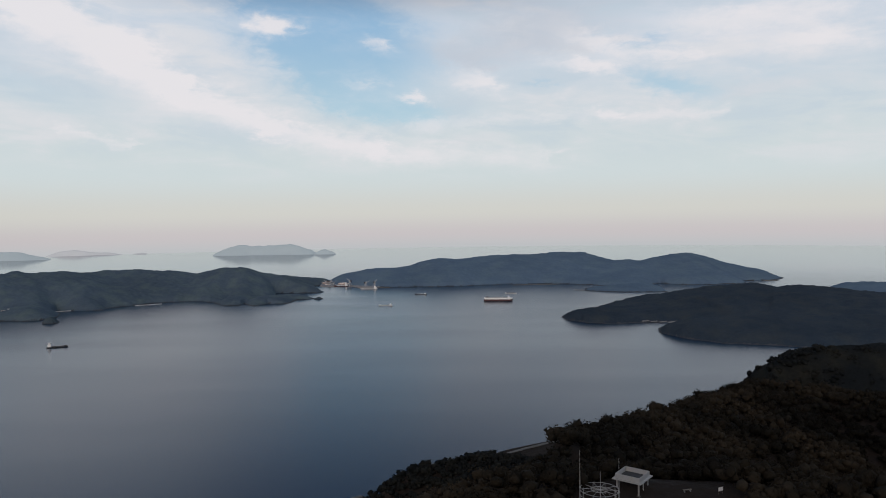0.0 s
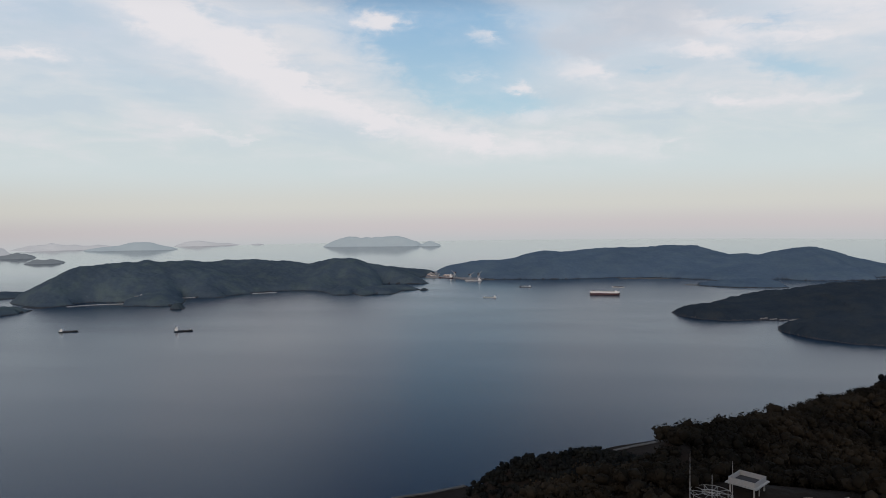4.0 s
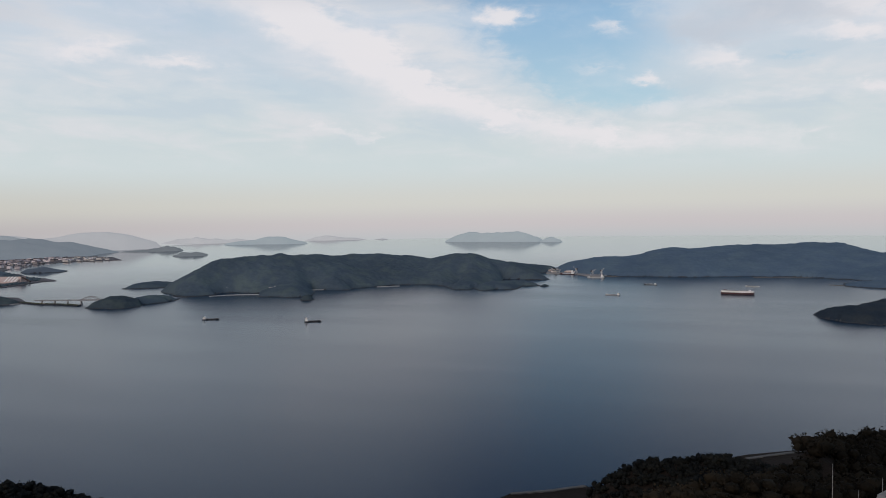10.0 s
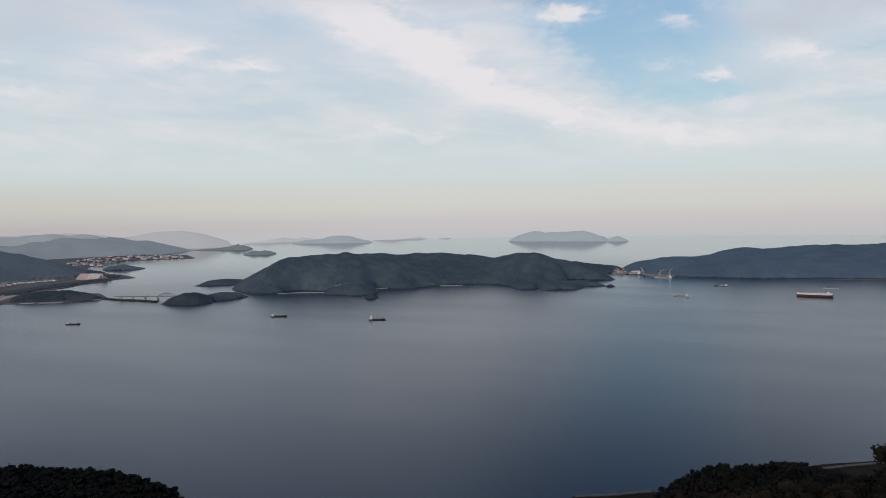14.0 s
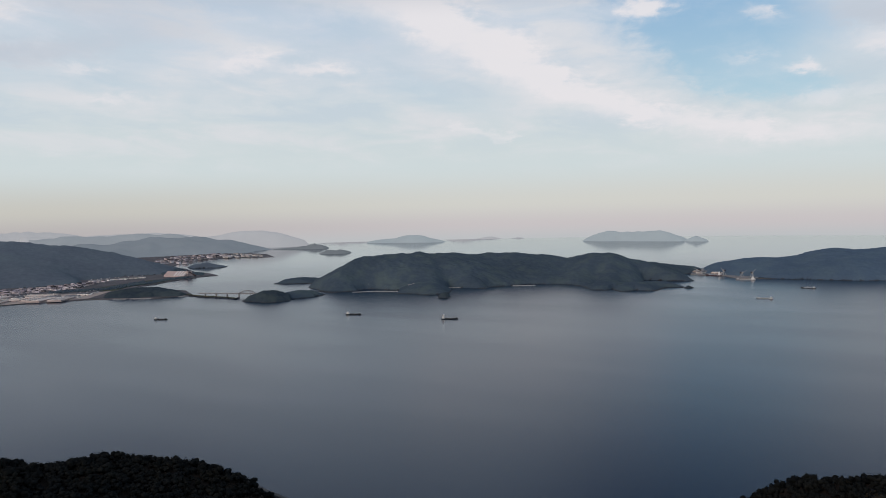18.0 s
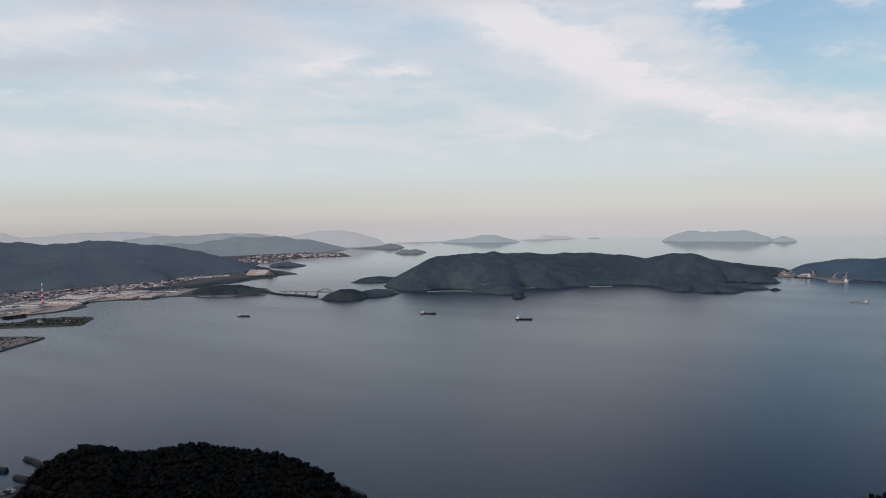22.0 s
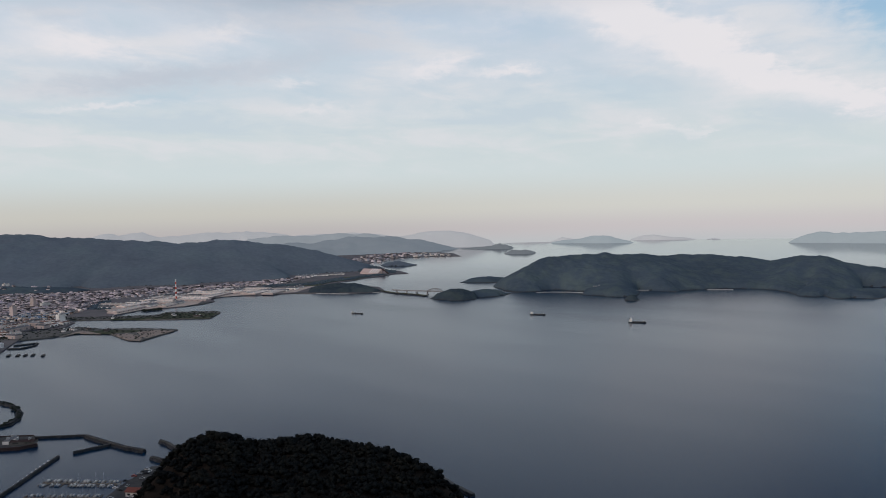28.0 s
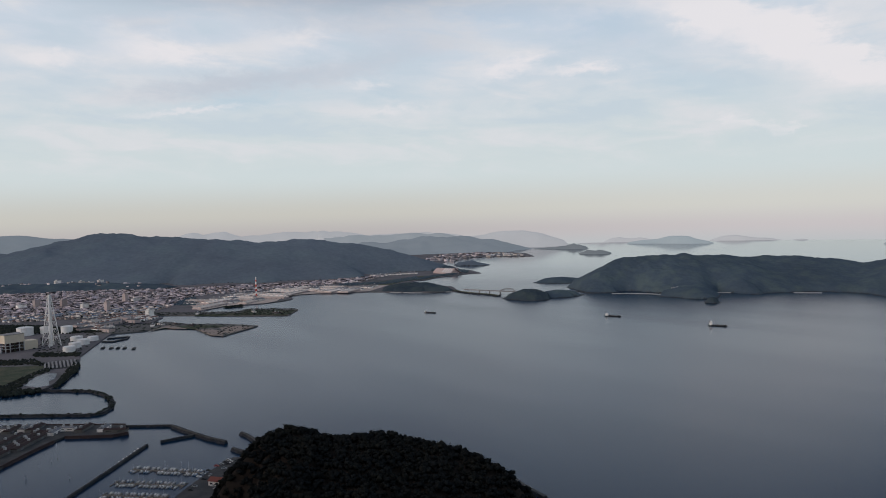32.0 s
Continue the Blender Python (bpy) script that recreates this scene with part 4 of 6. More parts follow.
clear = np.hypot((trees[:, 0] - 40) / 1.5, trees[:, 1] - 131) > 10.5
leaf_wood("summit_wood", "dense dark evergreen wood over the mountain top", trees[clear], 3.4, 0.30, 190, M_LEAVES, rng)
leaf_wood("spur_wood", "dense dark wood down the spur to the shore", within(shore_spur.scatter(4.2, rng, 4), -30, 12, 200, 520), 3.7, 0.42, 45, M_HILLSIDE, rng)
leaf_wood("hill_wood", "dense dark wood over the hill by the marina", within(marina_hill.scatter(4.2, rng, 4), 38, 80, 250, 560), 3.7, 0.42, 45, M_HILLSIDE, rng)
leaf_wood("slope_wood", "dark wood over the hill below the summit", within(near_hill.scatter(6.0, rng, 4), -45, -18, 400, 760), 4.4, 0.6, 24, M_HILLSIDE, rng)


# ---- the summit: a lookout deck and a ring of antenna masts ----
def lookout_deck(m):
    t = thing("lookout_deck", "white concrete lookout shelter with a parapet round its flat roof", "lookout deck", m)
    s = 2.95
    bm = boxes(((0, 0, 2.45), (2 * s, 2 * s, 0.16)))
    bmesh.ops.bevel(bm, geom=bm.edges[:], offset=0.03, segments=1)
    part("roof_slab", bm, M_OLD_WHITE, t)
    w = 2.4
    for k in range(4):
        bm = bmesh.new()
        box(bm, (0, -w, 2.61), (2 * w + 0.14 if k % 2 == 0 else 2 * w - 0.14, 0.14, 0.92))
        bmesh.ops.rotate(bm, verts=bm.verts, cent=(0, 0, 0), matrix=Matrix.Rotation(k * math.pi / 2, 3, "Z"))
        part("parapet", bm, M_OLD_WHITE, t)
    part("deck_floor", boxes(((0, 0, 2.612), (2 * w - 0.16, 2 * w - 0.16, 0.03))), M_ASPHALT, t, "dark weathered roof floor")
    for x in (-1, 1):
        for y in (-1, 1):
            part("column", boxes(((x * 2.2, y * 2.2, -1.5), (0.24, 0.24, 3.95))), M_OLD_WHITE, t)
    for y in (-2.2, 2.2):
        part("beam", boxes(((0, y, 2.2), (4.2, 0.18, 0.25))), M_OLD_WHITE, t)
    part("column", boxes(((2.2, 0.0, -1.5), (0.16, 0.16, 3.95))), M_OLD_WHITE, t)
    part("base", boxes(((0, 0, -1.2), (5.2, 5.2, 1.25))), M_ASPHALT, t, "dark paved base")
    return t


def antenna_ring(m):
    t = thing("antenna_ring", "round pale steel antenna frame with three tall whip masts", "antenna", m)
    R = 3.6
    for z in (2.6, 3.5):
        bm = bmesh.new()
        n = 28
        for i in range(n):
            a, b = i * 2 * math.pi / n, (i + 1) * 2 * math.pi / n
            rod(bm, (R * math.cos(a), R * math.sin(a), z), (R * math.cos(b), R * math.sin(b), z), 0.055, 5)
        part("ring", bm, M_OLD_WHITE, t)
    bm = bmesh.new()
    n = 16
    for i in range(n):
        a, b = i * 2 * math.pi / n, (i + 1) * 2 * math.pi / n
        rod(bm, (1.5 * math.cos(a), 1.5 * math.sin(a), 3.5), (1.5 * math.cos(b), 1.5 * math.sin(b), 3.5), 0.05, 5)
    part("inner_ring", bm, M_OLD_WHITE, t)
    for i in range(10):
        a = i * math.pi / 5
        c, s = math.cos(a), math.sin(a)
        part("spoke", rods(((0.1 * c, 0.1 * s, 3.5), (R * c, R * s, 3.5), 0.045, 5)), M_OLD_WHITE, t)
        part("strut", rods(((R * c, R * s, 2.6), (R * c, R * s, 3.5), 0.045, 5)), M_OLD_WHITE, t)
        part("leg", rods(((R * c, R * s, -1.5), (R * c, R * s, 2.6), 0.06, 6)), M_OLD_WHITE, t)
        part("brace", rods(((R * c, R * s, 0.3), (R * math.cos(a + 0.628), R * math.sin(a + 0.628), 2.6), 0.03, 4)), M_OLD_WHITE, t)
    for x, y, top in ((-3.55, 0.5, 10.6), (3.55, -0.6, 9.8), (0.2, -0.3, 7.0)):
        mast = part("mast", rods(((x, y, -1.5), (x, y, top * 0.45), 0.085, 8), ((x, y, top * 0.45), (x, y, top), 0.06, 6, 0.03)), M_OLD_WHITE, t)
        part("collar", rods(((x, y, 3.3), (x, y, 3.7), 0.16, 8)), M_STEEL, mast)
    return t


def summit_z(p):
    return float(summit.height(p[0], p[1]))


lookout_deck(Matrix.Translation((DECK_AT.x, DECK_AT.y, 146.65)) @ Matrix.Rotation(radians(-38), 4, "Z"))
antenna_ring(Matrix.Translation((MAST_AT.x, MAST_AT.y, 145.6)) @ Matrix.Rotation(radians(-12), 4, "Z"))


# ---- ships ----
def hull(bm, L, B, H, z0=-1.0, bow=0.22, flare=0.85, sheer=0.0):
    """A hull along x, bow at +x: sections from stern to bow, rounded in plan."""
    rows = []
    for u in (0.0, 0.03, 0.12, 0.4, 1 - bow, 1 - bow * 0.55, 1 - bow * 0.2, 1.0):
        if u <= 0.03:
            w = 0.78 + 0.14 * u / 0.03
        elif u <= 1 - bow:
            w = 1.0 if u >= 0.12 else 0.97
        else:
            w = max(0.03, 1 - ((u - (1 - bow)) / bow) ** 1.9)
        x = (u - 0.5) * L
        lift = sheer * max(0, (u - 0.6) / 0.4) ** 2
        rake = 0.02 * L if u == 1.0 else 0
        rows.append([bm.verts.new(p) for p in ((x - rake, -B / 2 * w * flare, z0), (x, -B / 2 * w, z0 + 0.45 * H), (x, -B / 2 * w, z0 + H + lift),
                                               (x, B / 2 * w, z0 + H + lift), (x, B / 2 * w, z0 + 0.45 * H), (x - rake, B / 2 * w * flare, z0))])
    for a, b in zip(rows[:-1], rows[1:]):
        for i in range(6):
            j = (i + 1) % 6
            bm.faces.new((a[i], b[i], b[j], a[j]))
    bm.faces.new(rows[0])
    bm.faces.new(rows[-1][::-1])


def hull_part(name, mat, parent, *args, label=""):
    bm = bmesh.new()
    hull(bm, *args)
    return part(name, bm, mat, parent, label)


def coaster(label, m, L, B, hullmat, deckmat, house_h=6.5, cranes=0, light_hull=False):
    """A small cargo ship: hull, raised forecastle, hatch covers, bridge house aft, mast and funnel."""
    t = thing("cargo_ship", label, "ship", m, "ships in the bay")
    H = B * 0.2
    hull_part("boot_topping", M_HULL_DARK, t, L * 0.995, B * 0.98, 1.12, -1.0, 0.2, 0.9)
    hull_part("hull", hullmat, t, L, B, H, 0.1, 0.2, 0.96, H * 0.35)
    zd = 0.1 + H
    part("deck", boxes(((0.02 * L, 0, zd + 0.02), (L * 0.66, B * 0.86, 0.12))), deckmat, t)
    for k in range(3):
        part("hatch_cover", boxes(((-0.13 * L + k * 0.17 * L, 0, zd + 0.14), (L * 0.15, B * 0.66, 0.45), 0, 0.97)), deckmat, t)
    part("forecastle", boxes(((L * 0.37, 0, zd), (L * 0.10, B * 0.55, 1.5), 0, 0.9)), hullmat, t)
    hx = -L * 0.37
    house = part("bridge_house", boxes(((hx, 0, zd), (L * 0.15, B * 0.85, house_h * 0.55)), ((hx + L * 0.01, 0, zd + house_h * 0.55), (L * 0.10, B * 0.8, house_h * 0.45))), M_WHITE, t, "white bridge house")
    part("bridge_windows", boxes(((hx + L * 0.062, 0, zd + house_h * 0.76), (0.12, B * 0.7, house_h * 0.13))), M_DARK, house)
    part("funnel", boxes(((hx - L * 0.055, 0, zd + house_h * 0.5), (L * 0.035, B * 0.22, house_h * 0.6), 0, 0.85)), M_HULL_DARK, t)
    part("mast", rods(((hx + L * 0.02, 0, zd + house_h), (hx + L * 0.02, 0, zd + house_h * 1.3), 0.14, 6, 0.07)), M_WHITE, t)
    part("foremast", rods(((L * 0.36, 0, zd + 1.4), (L * 0.36, 0, zd + 1.4 + house_h * 0.3), 0.13, 6, 0.07)), M_WHITE, t)
    for k in range(cranes):
        x = -0.05 * L + k * 0.25 * L
        part("deck_crane", rods(((x, 0, zd), (x, 0, zd + house_h * 0.8), 0.4, 8), ((x, 0, zd + house_h * 0.75), (x + L * 0.14, 0, zd + house_h * 1.05), 0.18, 6)), M_CREAM, t)
    return t


def car_carrier(label, m, L, B):
    """A tall box-sided ship with a red foot and a white upper body."""
    t = thing("car_carrier", label, "ship", m, "ships in the bay")
    hull_part("boot_topping", M_HULL_DARK, t, L, B, 2.0, -1.2, 0.16, 0.92)
    hull_part("lower_hull", M_HULL_RED, t, L, B, 3.9, 0.75, 0.16, 0.99)
    hull_part("upper_hull", M_WHITE, t, L * 0.99, B, 3.8, 4.6, 0.12, 1.0)
    part("top_deck", boxes(((-L * 0.03, 0, 8.42), (L * 0.86, B * 0.86, 0.25))), M_CONC, t, "pale grey top deck")
    part("bridge_house", boxes(((L * 0.36, 0, 8.4), (L * 0.07, B * 0.9, 1.8))), M_WHITE, t)
    part("bridge_windows", boxes(((L * 0.397, 0, 9.3), (0.2, B * 0.8, 0.6))), M_DARK, t)
    part("funnel", boxes(((-L * 0.38, B * 0.2, 8.5), (L * 0.05, B * 0.18, 2.6), 0, 0.85)), M_HULL_RED, t)
    part("stern_ramp", boxes(((-L * 0.497, 0, 3.0), (0.6, B * 0.35, 5.2), 0, 0.95)), M_STEEL, t)
    for k in range(7):
        part("vent", boxes(((-L * 0.3 + k * L * 0.09, B * 0.3, 8.65), (1.4, 1.2, 0.9))), M_WHITE, t)
    part("mast", rods(((L * 0.36, 0, 10.2), (L * 0.36, 0, 13.5), 0.18, 6, 0.08)), M_WHITE, t)
    return t


def barge(label, m, L, B, mat, load=None):
    t = thing("barge", label, "barge", m)
    bm = boxes(((0, 0, -0.8), (L, B, 2.2)))
    bmesh.ops.bevel(bm, geom=bm.edges[:], offset=0.25, segments=1)
    part("hull", bm, mat, t)
    part("cargo_well", boxes(((0, 0, 1.4), (L * 0.75, B * 0.75, 0.5), 0, 0.95)), load or M_RUST, t)
    part("wheelhouse", boxes(((-L * 0.42, 0, 1.4), (L * 0.08, B * 0.5, 1.2))), M_OLD_WHITE, t)
    return t


def afloat(x, y, turn):
    return Matrix.Translation((x, y, 0)) @ Matrix.Rotation(radians(turn), 4, "Z")


car_carrier("long white ship with a dark red hull at anchor", afloat(130, 1688, -7), 69, 12.5)
coaster("small grey-hulled cargo ship at anchor in the bay", afloat(-136, 1626, 173), 34, 6.5, M_STEEL, M_CONC, 3.6, 0)
coaster("low dark cargo ship with a deck crane near the shipyard", afloat(-62, 1858, 171), 33, 6.5, M_HULL_DARK, M_STEEL, 2.6, 1)
barge("long low grey barge moored beyond the car carrier", afloat(176, 1854, -9), 32, 6, M_STEEL)
coaster("small cargo ship with a black hull and white bridge house", afloat(-628, 1137, 19), 31, 7.5, M_HULL_DARK, M_ASPHALT, 6.5, 0)
coaster("low dark cargo ship with a pale bridge house aft", afloat(-834, 1119, 18), 32, 7, M_HULL_DARK, M_ASPHALT, 4.2, 0)
coaster("small dark tanker with a low bridge house", afloat(-1157, 926, 19), 28, 6, M_HULL_DARK, M_HULL_DARK, 3.0, 0)



# ---- the harbour town ----
def gable(bm, w, d, z, rise, over=0.5):
    """A ridged roof over a w by d plan, ridge along x."""
    a, b = w / 2 + over, d / 2 + over
    lo = [bm.verts.new(p) for p in ((-a, -b, z - 0.15), (a, -b, z - 0.15), (a, b, z - 0.15), (-a, b, z - 0.15))]
    hi = [bm.verts.new(p) for p in ((-a, -b, z + 0.1), (a, -b, z + 0.1), (a, b, z + 0.1), (-a, b, z + 0.1))]
    r = [bm.verts.new((-a, 0, z + rise)), bm.verts.new((a, 0, z + rise))]
    bm.faces.new(lo[::-1])
    for i in range(4):
        bm.faces.new((lo[i], lo[(i + 1) % 4], hi[(i + 1) % 4], hi[i]))
    bm.faces.new((hi[0], hi[1], r[1], r[0]))
    bm.faces.new((hi[2], hi[3], r[0], r[1]))
    bm.faces.new((hi[1], hi[2], r[1]))
    bm.faces.new((hi[3], hi[0], r[0]))


def house(w, d, h, roofmat, wallmat, label):
    t = thing("house", label, "house", group="town houses")
    part("wall", boxes(((0, 0, 0), (w, d, h))), wallmat, t)
    bm = bmesh.new()
    gable(bm, w, d, h, d * 0.28)
    part("roof", bm, roofmat, t)
    for x in (-w * 0.25, w * 0.25):
        for s in (-1, 1):
            part("window", boxes(((x, s * d / 2, h * 0.5), (w * 0.2, 0.1, h * 0.26))), M_DARK, t)
    part("door", boxes(((0, -d / 2, 0), (0.9, 0.12, 1.7))), M_WOODEN, t)
    return t


def shed(w, d, h, bays, roofmat, wallmat, label, group="harbour sheds"):
    """A factory hall of several ridged bays."""
    t = thing("factory_hall", label, "factory hall", group=group)
    part("wall", boxes(((0, 0, 0), (w, d, h))), wallmat, t)
    for k in range(bays):
        bm = bmesh.new()
        bw = d / bays
        gable(bm, w, bw, h, bw * 0.16, 0.0)
        bmesh.ops.translate(bm, verts=bm.verts, vec=(0, (k + 0.5) * bw - d / 2, 0.16))
        part("roof", bm, roofmat, t)
    n = max(2, int(w / 14))
    for k in range(n):
        part("door", boxes((((k + 0.5) / n * w - w / 2, -d / 2, 0), (4.0, 0.2, h * 0.62))), M_ROOF_GREY, t)
        part("window", boxes((((k + 0.5) / n * w - w / 2, d / 2, h * 0.55), (5.0, 0.2, h * 0.2))), M_DARK, t)
        part("roof_vent", boxes((((k + 0.5) / n * w - w / 2, 0, h + d / bays * 0.1), (2.0, 2.0, 1.6 + d / bays * 0.08))), M_STEEL, t)
    return t


def flats(w, d, floors, wallmat, label):
    """A block of flats with a balcony strip and windows on each storey, and a lift house on its roof."""
    t = thing("apartment_block", label, "apartment block", group="apartment blocks")
    H = floors * 2.9
    part("wall", boxes(((0, 0, 0), (w, d, H))), wallmat, t)
    part("roof", boxes(((0, 0, H), (w + 0.4, d + 0.4, 0.5))), M_CONC, t)
    part("lift_house", boxes(((w * 0.2, 0, H + 0.5), (3.5, 3.5, 2.6))), wallmat, t)
    n = max(3, int(w / 4.5))
    for f in range(floors):
        part("balcony", boxes(((0, -d / 2 - 0.5, f * 2.9 + 0.1), (w * 0.94, 1.0, 1.0))), M_WALL_PALE, t)
        for k in range(n):
            part("window", boxes((((k + 0.5) / n * w - w / 2, -d / 2, f * 2.9 + 1.15), (2.4, 0.12, 1.4))), M_DARK, t)
    return t


def inside(px, py, outline):
    hit = np.zeros(len(px), bool)
    for (x0, y0), (x1, y1) in zip(outline, outline[1:] + outline[:1]):
        c = (y0 > py) != (y1 > py)
        hit ^= c & (px < (x1 - x0) * (py - y0) / (y1 - y0 + 1e-9) + x0)
    return hit


def plots(outline, step, turn, keep=1.0, jitter=0.3):
    """Building plots in rows over a district."""
    o = np.array(outline)
    c, r = o.mean(0), np.hypot(*(o - o.mean(0)).T).max()
    g = np.arange(-r, r, step)
    X, Y = np.meshgrid(g, g)
    x, y = X.ravel() + rng.normal(0, jitter * step * 0.5, X.size), Y.ravel() + rng.normal(0, jitter * step * 0.5, X.size)
    ca, sa = math.cos(radians(turn)), math.sin(radians(turn))
    px, py = c[0] + x * ca - y * sa, c[1] + x * sa + y * ca
    ok = inside(px, py, outline) & (rng.random(X.size) < keep)
    return np.stack([px[ok], py[ok]], 1)


def row_houses(name, label, pts, turn, wallmat, roofmat, size=(7.0, 5.5, 4.6), z=1.6):
    """Houses of the crowded parts of town, past counting: their walls and roofs."""
    n = len(pts)
    w = size[0] * (0.7 + 0.8 * rng.random(n)) / 2
    d = size[1] * (0.75 + 0.6 * rng.random(n)) / 2
    h = size[2] * (0.7 + 0.9 * rng.random(n) ** 2)
    a = np.radians(turn + 90 * rng.integers(0, 2, n) + rng.normal(0, 6, n))
    rise = np.where(rng.random(n) < 0.3, 0.25, d * 0.5)
    zb = np.full(n, z) if np.isscalar(z) else z

    def put(x, y, zz):
        return np.stack([pts[:, 0] + x * np.cos(a) - y * np.sin(a), pts[:, 1] + x * np.sin(a) + y * np.cos(a), zb + zz], 1)

    o = np.zeros(n)
    body = np.stack([put(-w, -d, o), put(w, -d, o), put(w, d, o), put(-w, d, o), put(-w, -d, h), put(w, -d, h), put(w, d, h), put(-w, d, h)], 1)
    e, g, b = w + 0.4, d + 0.4, h + 0.02
    top = np.stack([put(-e, -g, b), put(e, -g, b), put(e, g, b), put(-e, g, b), put(-e, o, b + rise), put(e, o, b + rise)], 1)
    bf = np.array([(0, 1, 5, 4), (1, 2, 6, 5), (2, 3, 7, 6), (3, 0, 4, 7)])
    tf = np.array([(0, 1, 5), (0, 5, 4), (2, 3, 4), (2, 4, 5), (1, 2, 5), (3, 0, 4), (0, 3, 2), (0, 2, 1)])
    walls = np_mesh("house_walls", body.reshape(-1, 3), (bf[None] + (np.arange(n) * 8)[:, None, None]).reshape(-1, 4), wallmat)
    tops = np_mesh("house_roofs", top.reshape(-1, 3), (tf[None] + (np.arange(n) * 6)[:, None, None]).reshape(-1, 3), roofmat)
    t = tagged(new(name, walls), label, "houses", kind="stuff")
    r = tagged(new("roofs", tops), kind="stuff")
    r.parent = t
    return t


def on_ground(x, y, turn=0.0, z=1.6):
    return Matrix.Translation((x, y, z)) @ Matrix.Rotation(radians(turn), 4, "Z")


def settle_copies(protos, pts, turn, spread=8.0, z=1.6):
    """Copies of some buildings over plots; the first of each stands on its own plot too."""
    for i, p in enumerate(pts):
        k = int(rng.integers(0, len(protos)))
        a = turn + 90 * int(rng.integers(0, 2)) + float(rng.normal(0, spread))
        zz = z if np.isscalar(z) else float(z[i])
        m = on_ground(float(p[0]), float(p[1]), a, zz)
        if protos[k].get("placed"):
            copy_thing(protos[k], m)
        else:
            protos[k].matrix_world = m
            protos[k]["placed"] = 1


M_ROOFS = material("mixed_roofs", (0.24, 0.21, 0.23), 0.85, 0.3, 0.02, 12, 0.0, tint=(0.38, 0.31, 0.31), island=1.2, spec=0.1)
M_WALLS = material("mixed_walls", (0.48, 0.44, 0.455), 0.85, 0.2, 0.02, 10, 0.0, tint=(0.38, 0.33, 0.32), island=0.8)
HOUSES = [house(6.0, 4.6, 3.6, M_ROOF_GREY, M_WALL_PALE, "two-storey house with pale walls and a grey tiled roof"),
          house(5.4, 4.4, 2.6, M_ROOF_BROWN, M_WALL_TAN, "low house with tan walls and a brown tiled roof"),
          house(6.8, 5.0, 3.8, M_ROOF_BLUE, M_WALL_PALE, "two-storey house with pale walls and a blue sheet roof"),
          house(8.0, 5.8, 4.2, M_ROOF_PALE, M_WALL_TAN, "larger house with tan walls and a pale weathered roof"),
          house(5.0, 5.0, 4.0, M_ROOF_GREY, M_WALL_TAN, "square tan house with a grey tiled roof")]
TOWN_TURN = 24.0
pts = plots([(-2533, 251), (-2439, 413), (-2375, 556), (-2265, 674), (-2191, 787), (-1943, 721), (-1697, 554), (-1654, 490), (-1668, 411), (-1713, 288),
    (-1798, 176)], 11, TOWN_TURN, 0.86)
dist = np.hypot(pts[:, 0], pts[:, 1])
front = np.argsort(dist)[:290]
settle_copies(HOUSES, pts[front], TOWN_TURN)
back = np.setdiff1d(np.arange(len(pts)), front)
row_houses("crowded_houses", "crowded low houses with grey and brown roofs", pts[back], TOWN_TURN, M_WALLS, M_ROOFS, (8.8, 6.6, 3.4))
pts = plots([(-2191, 787), (-2121, 941), (-2046, 1080), (-2023, 1234), (-2015, 1365), (-2041, 1455), (-1901, 1244), (-1925, 1053), (-1929, 855), (-1943, 721)], 13, TOWN_TURN, 0.85)
row_houses("crowded_houses", "low houses at the foot of the wooded range", pts, TOWN_TURN, M_WALLS, M_ROOFS, (10, 7, 3.4))
pts = plots([(-2517, 2011), (-2411, 2064), (-2565, 2305), (-2648, 2578), (-2823, 2620), (-2850, 2440), (-2736, 2180)], 34, 10, 0.75)
row_houses("far_houses", "pale far-off houses of the next harbour", pts, 10, M_WALLS, M_ROOFS, (17, 12, 6.0))
pts = plots([(-2538, 2318), (-2428, 2539), (-2549, 2645), (-2770, 2612)], 40, 10, 0.7)
row_houses("far_houses", "pale far-off sheds along a spit", pts, 10, M_WALL_PALE, M_WALLS, (20, 12, 4.5))

pts = plots([(-2533, 251), (-2439, 413), (-2375, 556), (-2265, 674), (-2191, 787), (-1943, 721), (-1697, 554), (-1654, 490), (-1668, 411), (-1713, 288),
    (-1798, 176)], 15, 10, 0.55, 0.9)
clump_wood("garden_trees", "dark garden trees among the crowded houses", np.column_stack([pts, np.full(len(pts), 2.8)]), 2.5, M_BELT, rng)
SHEDS = [shed(46, 24, 3.2, 2, M_ROOF_PALE, M_WALL_TAN, "long factory hall with pale weathered sheet roofs"),
         shed(70, 34, 3.8, 3, M_ROOF_PALE, M_WALL_TAN, "large factory hall with three pale ridged roofs"),
         shed(34, 18, 4, 1, M_ROOF_GREY, M_WALL_PALE, "factory hall with a grey sheet roof"),
         shed(90, 26, 3.6, 2, M_ROOF_PALE, M_WALL_TAN, "very long pale factory hall with two ridged roofs")]
settle_copies(SHEDS, plots([(-1794, 643), (-1882, 817), (-1874, 988), (-1824, 1112), (-1757, 1189), (-1757, 1251), (-1658, 1121), (-1646, 1075), (-1729, 981), (-1743, 884),
    (-1619, 790), (-1658, 690), (-1628, 609)], 46, TOWN_TURN + 6, 0.9, 0.2), TOWN_TURN + 6, 2.0)
